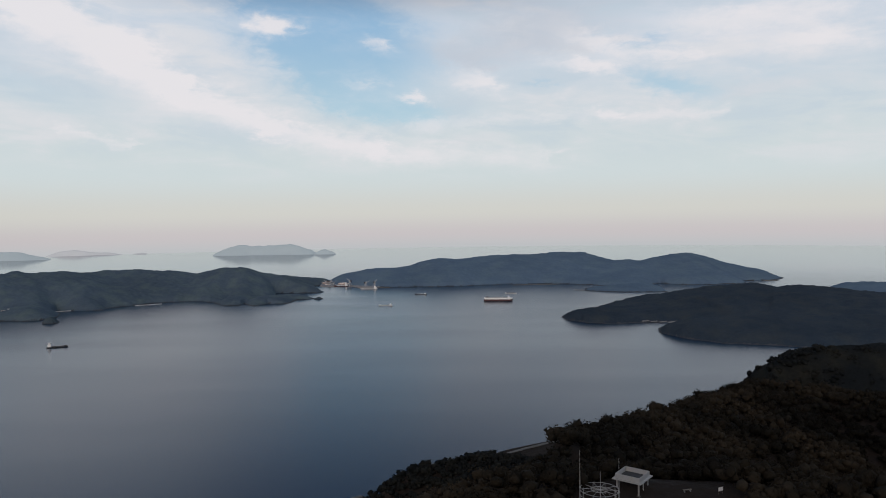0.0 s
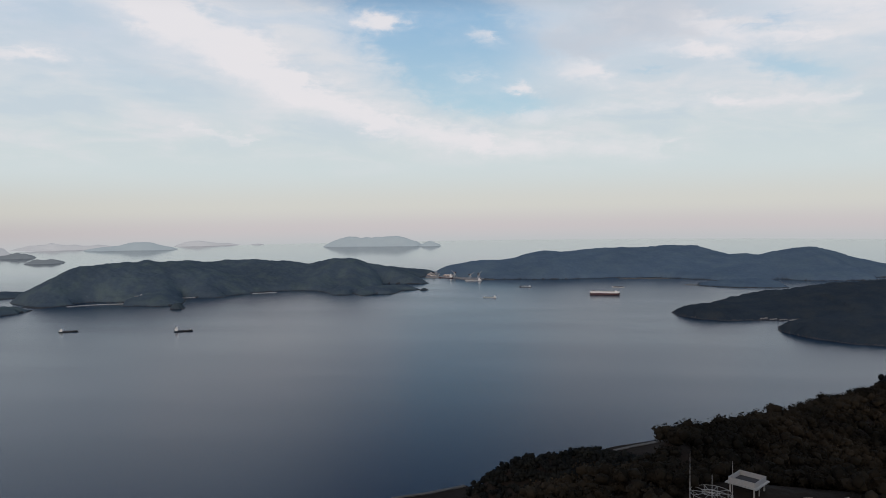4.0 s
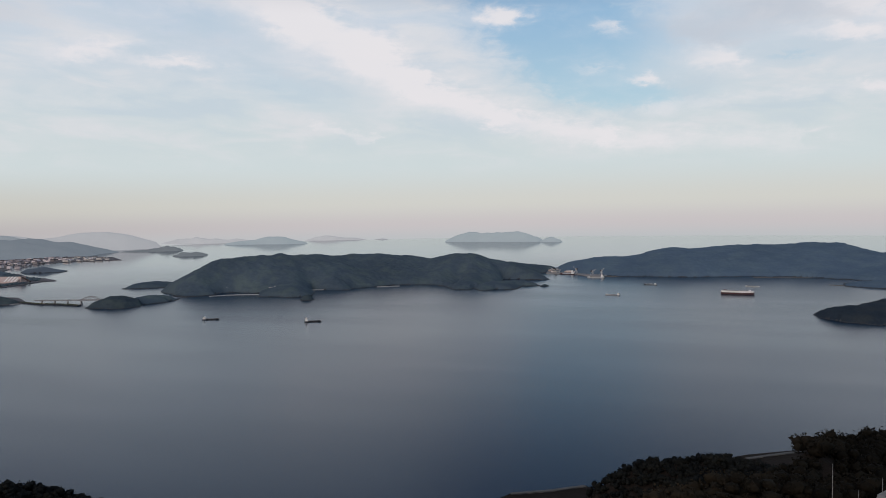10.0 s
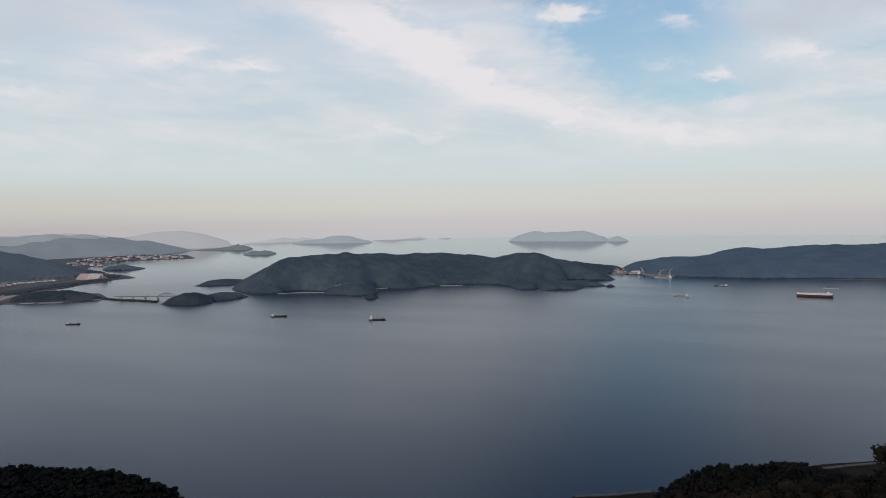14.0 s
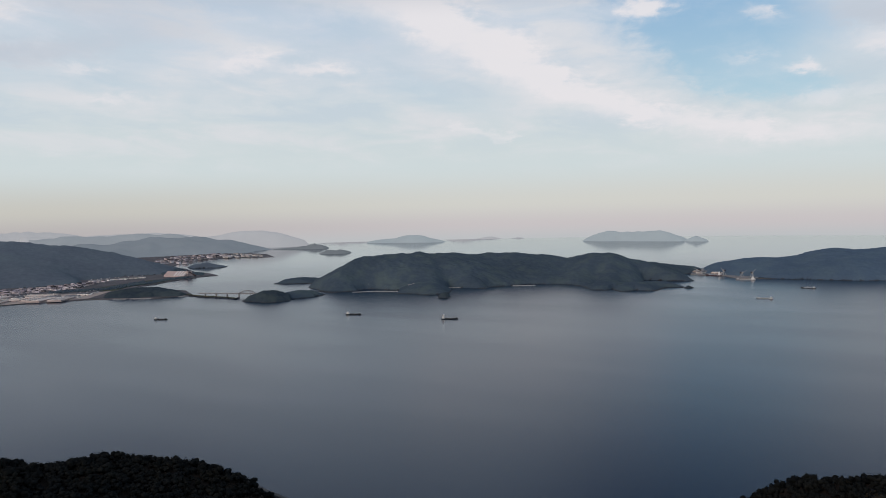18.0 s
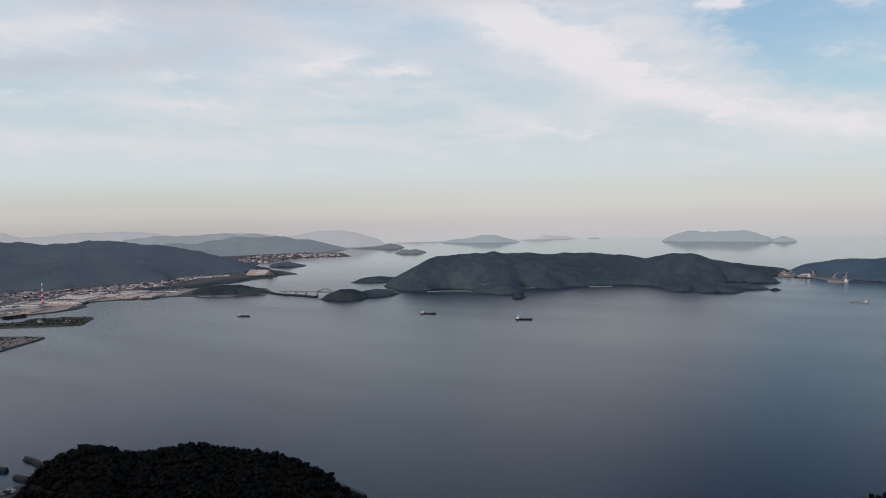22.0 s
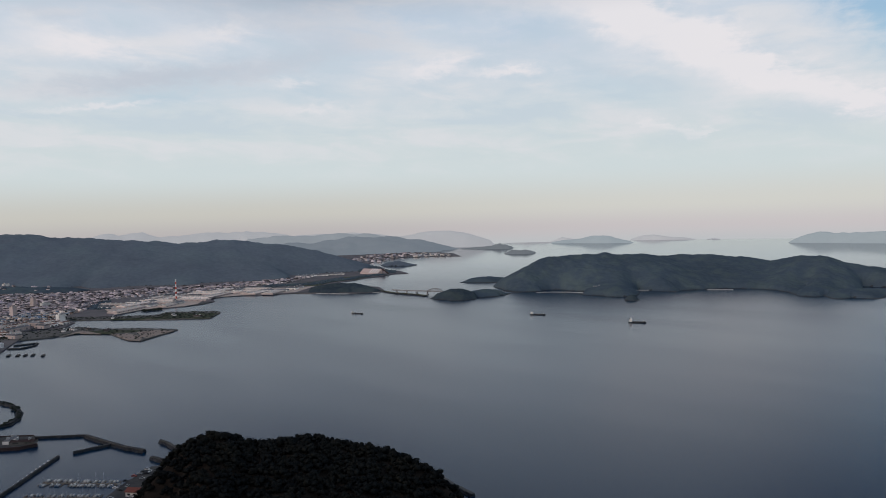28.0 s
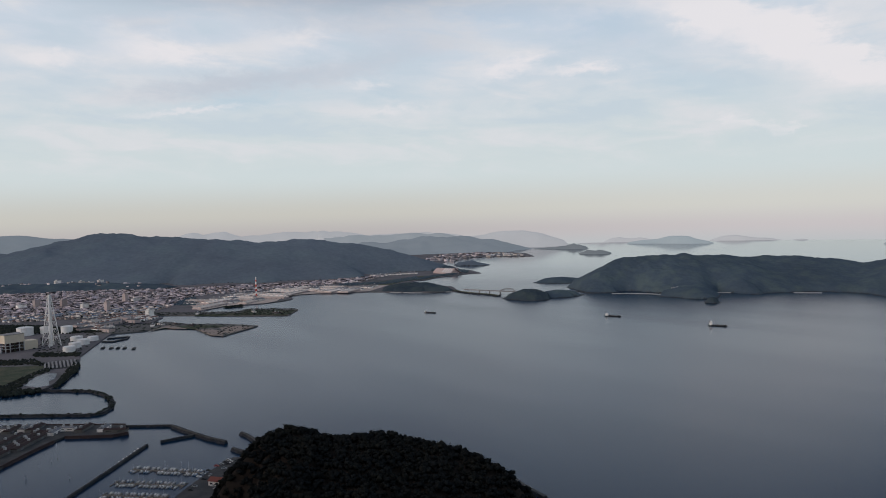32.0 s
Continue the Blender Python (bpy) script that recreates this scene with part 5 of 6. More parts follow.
SMALL_SHEDS = [shed(22, 12, 5, 1, M_ROOF_PALE, M_WALL_PALE, "small harbour shed with a pale roof"),
               shed(28, 14, 6, 1, M_ROOF_GREY, M_WALL_TAN, "harbour warehouse with tan walls and a grey roof"),
               shed(18, 10, 4.5, 1, M_ROOF_BROWN, M_WALL_PALE, "small harbour shed with a rusty brown roof")]
settle_copies(SMALL_SHEDS, plots([(-1619, 365), (-1636, 425), (-1597, 491), (-1533, 488), (-1506, 459), (-1514, 393), (-1425, 360), (-1421, 329), (-1537, 336)], 26, TOWN_TURN, 0.85, 0.2), TOWN_TURN, 3.0)
settle_copies(SMALL_SHEDS, plots([(-1535, 166), (-1500, 196), (-1419, 237), (-1318, 227), (-1331, 189), (-1358, 146)], 27, TOWN_TURN, 0.6, 0.3), TOWN_TURN, 3.0)

BLOCKS = [flats(15, 8, 7, M_WALL_TAN, "tall tan block of flats with balconies"), flats(20, 8, 5, M_WALL_PALE, "pale block of flats with long balconies"),
          flats(11, 9, 8, M_WALL_TAN, "slender tan block of flats"), flats(24, 8, 4, M_WALL_PALE, "long low pale block of flats")]
for k, (x, y) in enumerate([(-1951, 394), (-1864, 422), (-1935, 535), (-1911, 554), (-1999, 343), (-1597, 491), (-1767, 448), (-2005, 311)]):
    m = on_ground(x, y, -62 + 5 * (k % 3))
    copy_thing(BLOCKS[k % 4], m) if k >= 4 else setattr(BLOCKS[k], "matrix_world", m)
for k, (x, y) in enumerate([(-2550, 501), (-2626, 564), (-2570, 577), (-2568, 602), (-2483, 613)]):
    copy_thing(BLOCKS[(1, 3)[k % 2]], on_ground(x, y, -68 + 6 * (k % 3), float(terrace.height(x, y)) - 0.8))
pts = plots([(-2775, 372), (-2712, 461), (-2621, 545), (-2519, 660), (-2403, 716), (-2292, 683), (-2511, 489), (-2620, 350)], 18, 30, 0.3)
row_houses("crowded_houses", "pale houses scattered over the terrace", pts, 30, M_WALLS, M_ROOFS, (7.5, 5, 4.5), terrace.height(pts[:, 0], pts[:, 1]) + 1.0)
for x, y in [(-2048, 1397), (-2043, 1427), (-2041, 1455), (-2027, 1477), (-2020, 1509), (-2008, 1531)]:
    copy_thing(SHEDS[2], on_ground(x, y, 40))


def chimney(m, H):
    t = thing("striped_chimney", "tall factory chimney in red and white bands", "chimney", m)
    n = 9
    for k in range(n):
        r0, r1 = 2.2 - 0.8 * k / n, 2.2 - 0.8 * (k + 1) / n
        bm = bmesh.new()
        lathe(bm, [(r0, H * k / n), (r1, H * (k + 1) / n)], 14)
        part("band", bm, M_RED if k % 2 else M_WHITE, t, smooth=False)
    part("rim", rods(((0, 0, H), (0, 0, H + 0.8), 1.5, 14)), M_WHITE, t)
    for z in (H * 0.45, H * 0.8):
        part("platform", rods(((0, 0, z), (0, 0, z + 0.4), 1.9, 12)), M_STEEL, t)
    return t


def stack_tower(m, H):
    """Three flues held in a tapering lattice of four legs."""
    t = thing("stack_tower", "tall white lattice tower holding the power station's flues", "chimney tower", m)
    half = lambda z: 8.8 * (1 - z / H) ** 1.1 + 1.7
    levels = [0, 0.17, 0.33, 0.48, 0.62, 0.75, 0.87, 0.97]
    corner = lambda k, z: (half(z) * (1, -1, -1, 1)[k % 4], half(z) * (1, 1, -1, -1)[k % 4], z)
    for k in range(4):
        part("leg", rods(*[(corner(k, a * H), corner(k, b * H), 0.7, 6, 0.6) for a, b in zip(levels[:-1], levels[1:])]), M_WHITE, t)
    for a, b in zip(levels[:-1], levels[1:]):
        for k in range(4):
            part("girt", rods((corner(k, b * H), corner(k + 1, b * H), 0.3, 5)), M_WHITE, t)
            mid = tuple((p + q) / 2 for p, q in zip(corner(k, b * H), corner(k + 1, b * H)))
            part("brace", rods((corner(k, a * H), mid, 0.24, 5), (corner(k + 1, a * H), mid, 0.24, 5)), M_WHITE, t)
    for x, y in ((-1.0, -0.8), (1.0, -0.8), (0, 1.0)):
        flue = part("flue", rods(((x, y, 0), (x, y, H), 1.1, 12)), M_WHITE, t)
        bm = bmesh.new()
        lathe(bm, [(0.9, H), (0.9, H + 1.0), (0.6, H + 1.6)], 12, x, y)
        part("cap", bm, M_CONC, flue)
    return t


def tank(r, h, label="white storage tank with a low domed roof"):
    t = thing("storage_tank", label, "storage tank", group="storage tanks")
    bm = bmesh.new()
    lathe(bm, [(r, 0), (r, h)], 32)
    part("shell", bm, M_WHITE, t)
    bm = bmesh.new()
    lathe(bm, [(r + 0.12, h), (r + 0.12, h + 0.35), (r * 0.7, h + r * 0.10), (r * 0.3, h + r * 0.15), (0.3, h + r * 0.17)], 32)
    part("roof", bm, M_WHITE, t)
    bm = bmesh.new()
    for i in range(10):
        a, b = i * 0.13, (i + 1) * 0.13
        rod(bm, ((r + 0.5) * math.cos(a), (r + 0.5) * math.sin(a), h * i / 10), ((r + 0.5) * math.cos(b), (r + 0.5) * math.sin(b), h * (i + 1) / 10), 0.25, 4)
    part("stair", bm, M_STEEL, t)
    part("bund", rods(((0, 0, 0), (0, 0, 0.5), r + 1.5, 24)), M_CONC, t)
    return t


chimney(on_ground(*(-1738.0, 807.0)), 55)
stack_tower(on_ground(*(-1333.0, 248.0), 20), 87)
for x, y, r, h in [(-1508, 238, 14, 14.3), (-1501, 270, 8.5, 13.2), (-1474, 301, 10.2, 13), (-1249, 257, 9.2, 8.3), (-1282, 273, 9.4, 8.5), (-1308, 291, 10.2, 8.7),
    (-1339, 314, 8.8, 6.9), (-1363, 293, 10, 7)]:
    tank(r, h).matrix_world = on_ground(x, y, 200)


def boiler_house(m):
    t = thing("power_station", "cream power station block above an open steel frame", "power station", m)
    part("upper_wall", boxes(((0, 0, 15), (30, 22, 13))), M_CREAM, t)
    part("roof", boxes(((0, 0, 28), (31, 23, 0.8))), M_CONC, t)
    for x in (-14, -7, 0, 7, 14):
        for y in (-10.5, 10.5):
            part("column", boxes(((x, y, 0), (1.2, 1.2, 15))), M_GRASS if x == 0 else M_STEEL, t)
    for z in (5, 10):
        part("floor", boxes(((0, 0, z), (29, 21, 0.6))), M_STEEL, t)
    part("boiler", boxes(((0, 0, 0), (22, 14, 15))), M_RUST, t)
    part("turbine_hall", boxes(((-26, -2, 0), (22, 20, 14))), M_CREAM, t)
    part("side_stack", rods(((-12, 8, 28), (-12, 8, 36), 1.2, 10)), M_WHITE, t)
    part("annex", boxes(((26, -4, 0), (18, 14, 8))), M_WALL_PALE, t)
    return t


boiler_house(on_ground(*(-1330.0, 190.0), -75))


def striped_store(m):
    """A great barn-like store with white ribs across its reddish roof."""
    t = thing("bulk_store", "great pinkish bulk store with broad white roof stripes", "warehouse", m)
    W, Dp, H = 90, 38, 18
    part("wall", boxes(((0, 0, 0), (W, Dp, H * 0.25))), M_PINK, t)
    bm = bmesh.new()
    gable(bm, W, Dp, H * 0.25, H * 0.75, 0.0)
    part("roof", bm, M_PINK, t)
    for k in range(4):
        x = W * (0.02 + 0.13 * k)
        bm = bmesh.new()
        gable(bm, W * 0.055, Dp + 2, H * 0.25 + 0.3, H * 0.75 + 0.6, 0.0)
        bmesh.ops.translate(bm, verts=bm.verts, vec=(x, 0, 0))
        part("stripe", bm, M_WHITE, t)
    part("head_house", boxes(((W * 0.48, Dp * 0.1, 0), (W * 0.12, Dp * 0.5, H * 1.05))), M_PINK, t)
    part("conveyor", rods(((W * 0.46, 0, H * 1.1), (W * 0.85, 0, 4), 2.2, 6)), M_RUST, t)
    return t


striped_store(on_ground(*(-1920.0, 1612.0), 5))


def mound(name, label, line, width, height, mat, category="breakwater", cap=None, depth=-3.0):
    """A bank of tipped stone along a line in plan, its flanks uneven, with a paved top if cap is given."""
    t = thing(name, label, category)
    pts = []
    for (ax, ay), (bx, by) in zip(line[:-1], line[1:]):
        n = max(2, int(math.hypot(bx - ax, by - ay) / 4))
        pts += [Vector((ax + (bx - ax) * i / n, ay + (by - ay) * i / n, 0)) for i in range(n)]
    pts.append(Vector((*line[-1], 0)))
    bm, rows = bmesh.new(), []
    for i, p in enumerate(pts):
        d = (pts[min(i + 1, len(pts) - 1)] - pts[max(i - 1, 0)]).normalized()
        s = Vector((d.y, -d.x, 0))
        row = []
        for u, z in ((-1.0, depth), (-0.75, 0.2), (-0.45, height), (0.45, height), (0.75, 0.2), (1.0, depth)):
            j = random.uniform(-0.12, 0.12) * width
            row.append(bm.verts.new(p + s * (u * width * 0.5 + j) + Vector((0, 0, z + random.uniform(-0.25, 0.25) * (z > 0)))))
        rows.append(row)
    for a, b in zip(rows[:-1], rows[1:]):
        for i in range(5):
            bm.faces.new((a[i], b[i], b[i + 1], a[i + 1]))
    bm.faces.new(rows[0])
    bm.faces.new(rows[-1][::-1])
    part("stone_bank", bm, mat, t)
    if cap:
        bm, prev = bmesh.new(), None
        for i, p in enumerate(pts):
            d = (pts[min(i + 1, len(pts) - 1)] - pts[max(i - 1, 0)]).normalized()
            s = Vector((d.y, -d.x, 0)) * width * 0.22
            row = [bm.verts.new(q) for q in (p - s + Vector((0, 0, height - 0.4)), p - s + Vector((0, 0, height + 0.5)), p + s + Vector((0, 0, height + 0.5)), p + s + Vector((0, 0, height - 0.4)))]
            if prev:
                for a in range(3):
                    bm.faces.new((prev[a], row[a], row[a + 1], prev[a + 1]))
            prev = row
        part("paved_top", bm, cap, t)
    return t


for line, w, h in (([(-739, 199), (-708, 233)], 3.5, 1.7),
    ([(-704, 233), (-671, 238), (-638, 244), (-616, 251)], 6.5, 2.4),
    ([(-662, 208), (-661, 222), (-659, 238)], 4, 1.8),
    ([(-566, 107), (-577, 115), (-612, 149), (-662, 196)], 3.4, 1.6),
    ([(-633, 273), (-620, 274), (-590, 272)], 6, 2.2),
    ([(-594, 248), (-571, 252)], 6, 2.2),
    ([(-1343, 338), (-1338, 373), (-1315, 363), (-1302, 337), (-1318, 323)], 6, 1.6)):
    mound("breakwater", "dark stone breakwater with a concrete top", line, w, h, M_STONE, cap=M_ASPHALT)
mound("embankment", "curved embankment round a tidal pool, grown with scrub", [(-1027, 96), (-1006, 129), (-984, 161), (-948, 197), (-925, 214), (-891, 220), (-857, 218), (-827, 208), (-810, 196), (-810, 184), (-844, 148),
    (-878, 111), (-903, 83)], 8, 2.0, M_STONE, "embankment", M_STONE)
mound("embankment", "bank between the pools, grown with scrub", [(-980, 173), (-1005, 189), (-1047, 211), (-1090, 232)], 9, 2.0, M_STONE, "embankment", M_STONE)
mound("causeway", "low causeway with trees leading to the bridge", [(-1458, 1245), (-1383, 1230), (-1333, 1233), (-1290, 1233), (-1258, 1225)], 16, 2.5, M_STONE, "causeway", M_GRASS)
for line in ([(-1072, 1435), (-1041, 1464), (-1002, 1482), (-943, 1495), (-915, 1491)],
    [(-909, 1564), (-894, 1596), (-850, 1623)],
    [(-746, 1697), (-694, 1727)],
    [(353, 1917), (402, 1895)],
    [(957, 2107), (1002, 2109)],
    [(199, 2079), (343, 2093)],
    [(-209, 2071), (-158, 2055)],
    [(-1567, 1115), (-1490, 1153), (-1436, 1226)]):
    mound("seawall", "low concrete seawall along the island shore", line, 3, 0.7, M_PIER if line[0][1] > 1880 else M_OLD_WHITE, "seawall", M_PIER if line[0][1] > 1880 else M_OLD_WHITE, -1.0)


# ---- quays, yards and planted ground of the town ----
for line, label in (
        ([(-1529, 565), (-1447, 626), (-1366, 702), (-1418, 750), (-1514, 683), (-1482, 648)], "rough grass over the long pier"),
        ([(-1054, 99), (-1036, 133), (-1073, 157), (-1121, 192), (-1143, 207), (-1189, 154), (-1204, 115)], "mown grass of a shore park"),
        ([(-1823, 1192), (-1908, 1466), (-1880, 1540), (-1835, 1520), (-1800, 1422), (-1790, 1330), (-1732, 1233)], "dark fields behind the works"),
        ([(-1403, 420), (-1397, 465), (-1384, 499), (-1321, 548), (-1306, 528), (-1330, 490), (-1376, 469)], "scrubby grass on the reclaimed land")):
    tagged(slab("lawn", line, 2.05, 1.0, M_GRASS), label, "grass", kind="structure")
for line in ([(-1309, 490), (-1231, 483), (-1205, 493), (-1243, 513), (-1306, 511)],
        [(-1251, 514), (-1218, 510), (-1262, 579), (-1299, 561), (-1306, 528)],
        [(-1374, 418), (-1390, 453), (-1343, 479), (-1417, 472)]):
    tagged(slab("ground_bare", line, 2.1, 1.0, M_EARTH), "bare pale earth on the reclaimed land", "bare ground", kind="structure")
tagged(slab("pavement_quay", [(-883, 53), (-809, 131), (-744, 200), (-714, 194), (-715, 181), (-743, 145), (-736, 134), (-719, 115), (-698, 95), (-685, 85), (-653, 36)], 2.0, -3, M_ASPHALT), "dark working quay with rusty edges", "quay", kind="structure")
tagged(slab("pavement_marina", [(-512, 165), (-529, 183), (-552, 210), (-571, 238), (-566, 245), (-506, 237), (-464, 204)], 1.7, -3, M_ASPHALT), "dark marina quay with parked cars", "quay", kind="structure")
for line in ([(-712, 194), (-713, 180), (-741, 145)],
        [(-734, 134), (-717, 115), (-696, 94), (-676, 75)],
        [(-809, 131), (-743, 200)]):
    mound("quay_edge", "rust-red timber edge along the quay", line, 3.0, 2.3, M_RUST, "quay edge", M_RUST, -2.0)


def tree_belt(label, outline, step, size, z=1.6):
    p = plots(outline, step * 0.58, 10, 1.0, 0.7)
    clump_wood("tree_belt", label, np.column_stack([p, np.full(len(p), z)]), size * 0.75, M_FOREST if size >= 4 else M_BELT, rng)


for line, step, size in (([(-1745, 190), (-1633, 284), (-1548, 308), (-1480, 384), (-1427, 375), (-1466, 291), (-1547, 221), (-1568, 170)], 8, 3.2),
        ([(-1277, 212), (-1219, 265), (-1191, 260), (-1238, 205)], 7, 3),
        ([(-1270, 136), (-1217, 202), (-1155, 208), (-1136, 205), (-1178, 188), (-1218, 130)], 8, 2.6),
        ([(-1044, 110), (-1039, 139), (-1087, 172), (-1121, 199), (-1117, 207), (-1098, 200), (-1081, 178), (-1036, 159), (-1006, 147), (-1016, 107)], 7, 2.8),
        ([(-1041, 98), (-979, 173), (-966, 158), (-979, 91)], 7, 3),
        ([(-1880, 622), (-1898, 704), (-1713, 634), (-1768, 592)], 10, 4),
        ([(-1630, 671), (-1623, 718), (-1590, 703), (-1603, 667)], 8, 2.6),
        ([(-1091, 221), (-1150, 245), (-1122, 244), (-1075, 231), (-975, 184), (-979, 180)], 6, 2.4),
        ([(-1800, 1345), (-1800, 1420), (-1832, 1500), (-1838, 1560), (-1858, 1640), (-1880, 1560), (-1850, 1440)], 13, 4.5),
        ([(-1855, 1660), (-1935, 1735), (-2010, 1750), (-2120, 1815), (-2060, 1730), (-1960, 1680)], 13, 4.2),
        ([(-2057, 1648), (-2329, 1900), (-2250, 1870), (-2150, 1830), (-2080, 1760), (-1990, 1640)], 16, 5.5),
        ([(-1881, 1147), (-1820, 1275), (-1902, 1461), (-1823, 1412), (-1757, 1251), (-1848, 1127)], 12, 4)):
    tree_belt("dark trees planted along the works and the shore", line, step, size)


for line, keep in (([(-1637, 473), (-1550, 554), (-1457, 618), (-1427, 643), (-1365, 704), (-1430, 762), (-1456, 766), (-1539, 694), (-1512, 655), (-1590, 568),
    (-1667, 519)], 0.75), ([(-1412, 317), (-1383, 408), (-1404, 457), (-1335, 492), (-1238, 484), (-1206, 495), (-1272, 591), (-1344, 558), (-1410, 503), (-1472, 485),
    (-1486, 439), (-1501, 379)], 0.35), ([(-1619, 365), (-1636, 425), (-1597, 491), (-1533, 488), (-1506, 459), (-1514, 393), (-1425, 360), (-1421, 329), (-1537, 336)], 0.3), ([(-1535, 166), (-1500, 196), (-1419, 237), (-1318, 227), (-1331, 189), (-1358, 146)], 0.3), ([(-1447, 241), (-1425, 292), (-1350, 326), (-1207, 262), (-1242, 206)], 0.4)):
    p = plots(line, 7, 15, keep, 0.9)
    clump_wood("scrub", "low dark scrub on the made ground", np.column_stack([p, np.full(len(p), 1.6)]), 2.0, M_BELT, rng, 0.4)

bank = np.array([(-948, 197), (-925, 214), (-891, 220), (-857, 218), (-827, 208), (-810, 190), (-844, 148), (-878, 111)], float)
u = rng.random(150) * (len(bank) - 1.001)
i = u.astype(int)
p = bank[i] + (bank[i + 1] - bank[i]) * (u - i)[:, None] + rng.normal(0, 1.4, (150, 2))
clump_wood("scrub", "dark scrub along the curved embankment", np.column_stack([p, np.full(150, 1.4)]), 1.5, M_BELT, rng, 0.8)


def crop_rows(m, n, w, d):
    t = thing("glasshouse_rows", "white tunnel rows side by side on dark ground", "glasshouse rows", m)
    part("ground_sheet", boxes(((0, 0, 0), (w + 6, d + 4, 0.25))), M_ASPHALT, t)
    for k in range(n):
        bm = bmesh.new()
        gable(bm, w / n * 0.5, d, 1.2, 0.8, 0.0)
        bmesh.ops.translate(bm, verts=bm.verts, vec=((k + 0.5) / n * w - w / 2, 0, 0.2))
        part("tunnel", bm, M_CONC, t)
    return t


crop_rows(on_ground(*(-1140.0, 222.0), -100), 9, 44, 58)
for x, y in [(-1249, 307), (-1238, 317), (-1229, 325), (-1220, 333), (-1202, 342)]:
    barge("dark moored work barge off the power station", afloat(x, y, -25), 13, 5, M_HULL_DARK, M_ASPHALT)


# ---- the arched bridge ----
def arch_bridge(a, b, deck):
    """A girder bridge on piers whose last span hangs from a lattice arch."""
    a, b = Vector((*a, 0)), Vector((*b, 0))
    run, d = (b - a).length, (b - a).normalized()
    m = Matrix.Translation(a) @ Matrix.Rotation(math.atan2(d.y, d.x), 4, "Z")
    t = thing("arch_bridge", "pale steel bridge with one arched span on tall piers", "bridge", m)
    part("deck", boxes(((run / 2, 0, deck - 0.9), (run + 20, 6.0, 0.6))), M_DARK_STEEL, t)
    for s in (-1, 1):
        part("girder", boxes(((run / 2, s * 2.4, deck - 1.5), (run + 10, 0.5, 0.6))), M_DARK_STEEL, t)
        part("railing", boxes(((run / 2, s * 2.9, deck), (run + 18, 0.12, 0.7))), M_DARK_STEEL, t)
    for u in (0.06, 0.27, 0.48, 0.70):
        pier = part("pier", boxes(((run * u, -1.8, -3), (1.6, 1.2, deck + 0.6)), ((run * u, 1.8, -3), (1.6, 1.2, deck + 0.6))), M_CONC, t)
        part("pile_cap", boxes(((run * u, 0, -3), (4, 7, 4.2))), M_CONC, pier)
    x0, x1, rise, n = run * 0.70, run * 1.02, 8.0, 12
    top = lambda i: deck + rise * 4 * (i / n) * (1 - i / n)
    for s in (-1, 1):
        bm = bmesh.new()
        for i in range(n):
            xa, xb = x0 + (x1 - x0) * i / n, x0 + (x1 - x0) * (i + 1) / n
            rod(bm, (xa, s * 2.8, top(i)), (xb, s * 2.8, top(i + 1)), 0.5, 6)
            rod(bm, (xa, s * 2.8, top(i) - 1.8 if 0 < i < n else top(i)), (xb, s * 2.8, top(i + 1) - 1.8 if i + 1 < n else top(i + 1)), 0.3, 5)
        part("arch_rib", bm, M_DARK_STEEL, t)
        for i in range(1, n):
            x = x0 + (x1 - x0) * i / n
            part("hanger", rods(((x, s * 2.8, deck), (x, s * 2.8, top(i)), 0.14, 4)), M_DARK_STEEL, t)
    return t


arch_bridge((-1382.0, 1231.0), (-1241.0, 1268.0), 9.5)


# ---- the shipyard on the neck between the islands ----
def jib_crane(m, h, reach, label="pale travelling jib crane of the shipyard"):
    t = thing("jib_crane", label, "crane", m, "shipyard cranes")
    for x in (-1, 1):
        for y in (-1, 1):
            part("leg", rods(((x * 4, y * 4, 0), (x * 1.6, y * 1.6, h * 0.6), 0.6, 6)), M_STEEL, t)
    part("tower", boxes(((0, 0, h * 0.58), (3.4, 3.4, h * 0.25), 0, 0.9)), M_OLD_WHITE, t)
    part("cab", boxes(((1.5, 0, h * 0.8), (4, 3.4, 2.8))), M_OLD_WHITE, t)
    part("jib", rods(((2, -1, h * 0.85), (reach, -0.2, h * 1.35), 0.35, 5), ((2, 1, h * 0.85), (reach, 0.2, h * 1.35), 0.35, 5)), M_OLD_WHITE, t)
    part("mast", rods(((-1.5, 0, h * 0.83), (-0.5, 0, h * 1.15), 0.4, 6)), M_OLD_WHITE, t)
    part("stay", rods(((-0.5, 0, h * 1.15), (reach * 0.9, 0, h * 1.3), 0.15, 4)), M_STEEL, t)
    part("counterweight", boxes(((-4, 0, h * 0.8), (3, 3.4, 3))), M_RUST, t)
    return t


tagged(slab("pavement_yard", [(-374, 2126), (-338, 2117), (-281, 2115), (-250, 2071), (-203, 2035), (-189, 2071), (-210, 2169), (-308, 2259), (-391, 2279)], 2.2, -3, M_CONC), "concrete apron of the shipyard", "quay", kind="structure")
for x, y, h, reach, turn in ((-348, 2146, 11, 11, 60), (-284, 2125, 15, 12, 150), (-232, 2086, 12, 14, 40), (-205, 2077, 15, 14, 60), (-364, 2179, 9, 9, 170)):
    jib_crane(on_ground(x, y, turn, 2.2), h, reach)
for k, (x, y) in enumerate([(-364, 2199), (-327, 2189), (-263, 2158), (-279, 2163), (-349, 2223), (-314, 2212), (-302, 2167), (-349, 2164), (-245, 2135), (-378, 2205)]):
    copy_thing((SHEDS[0], SHEDS[2], SMALL_SHEDS[0])[k % 3], on_ground(x, y, 8 + 9 * k, 2.2))
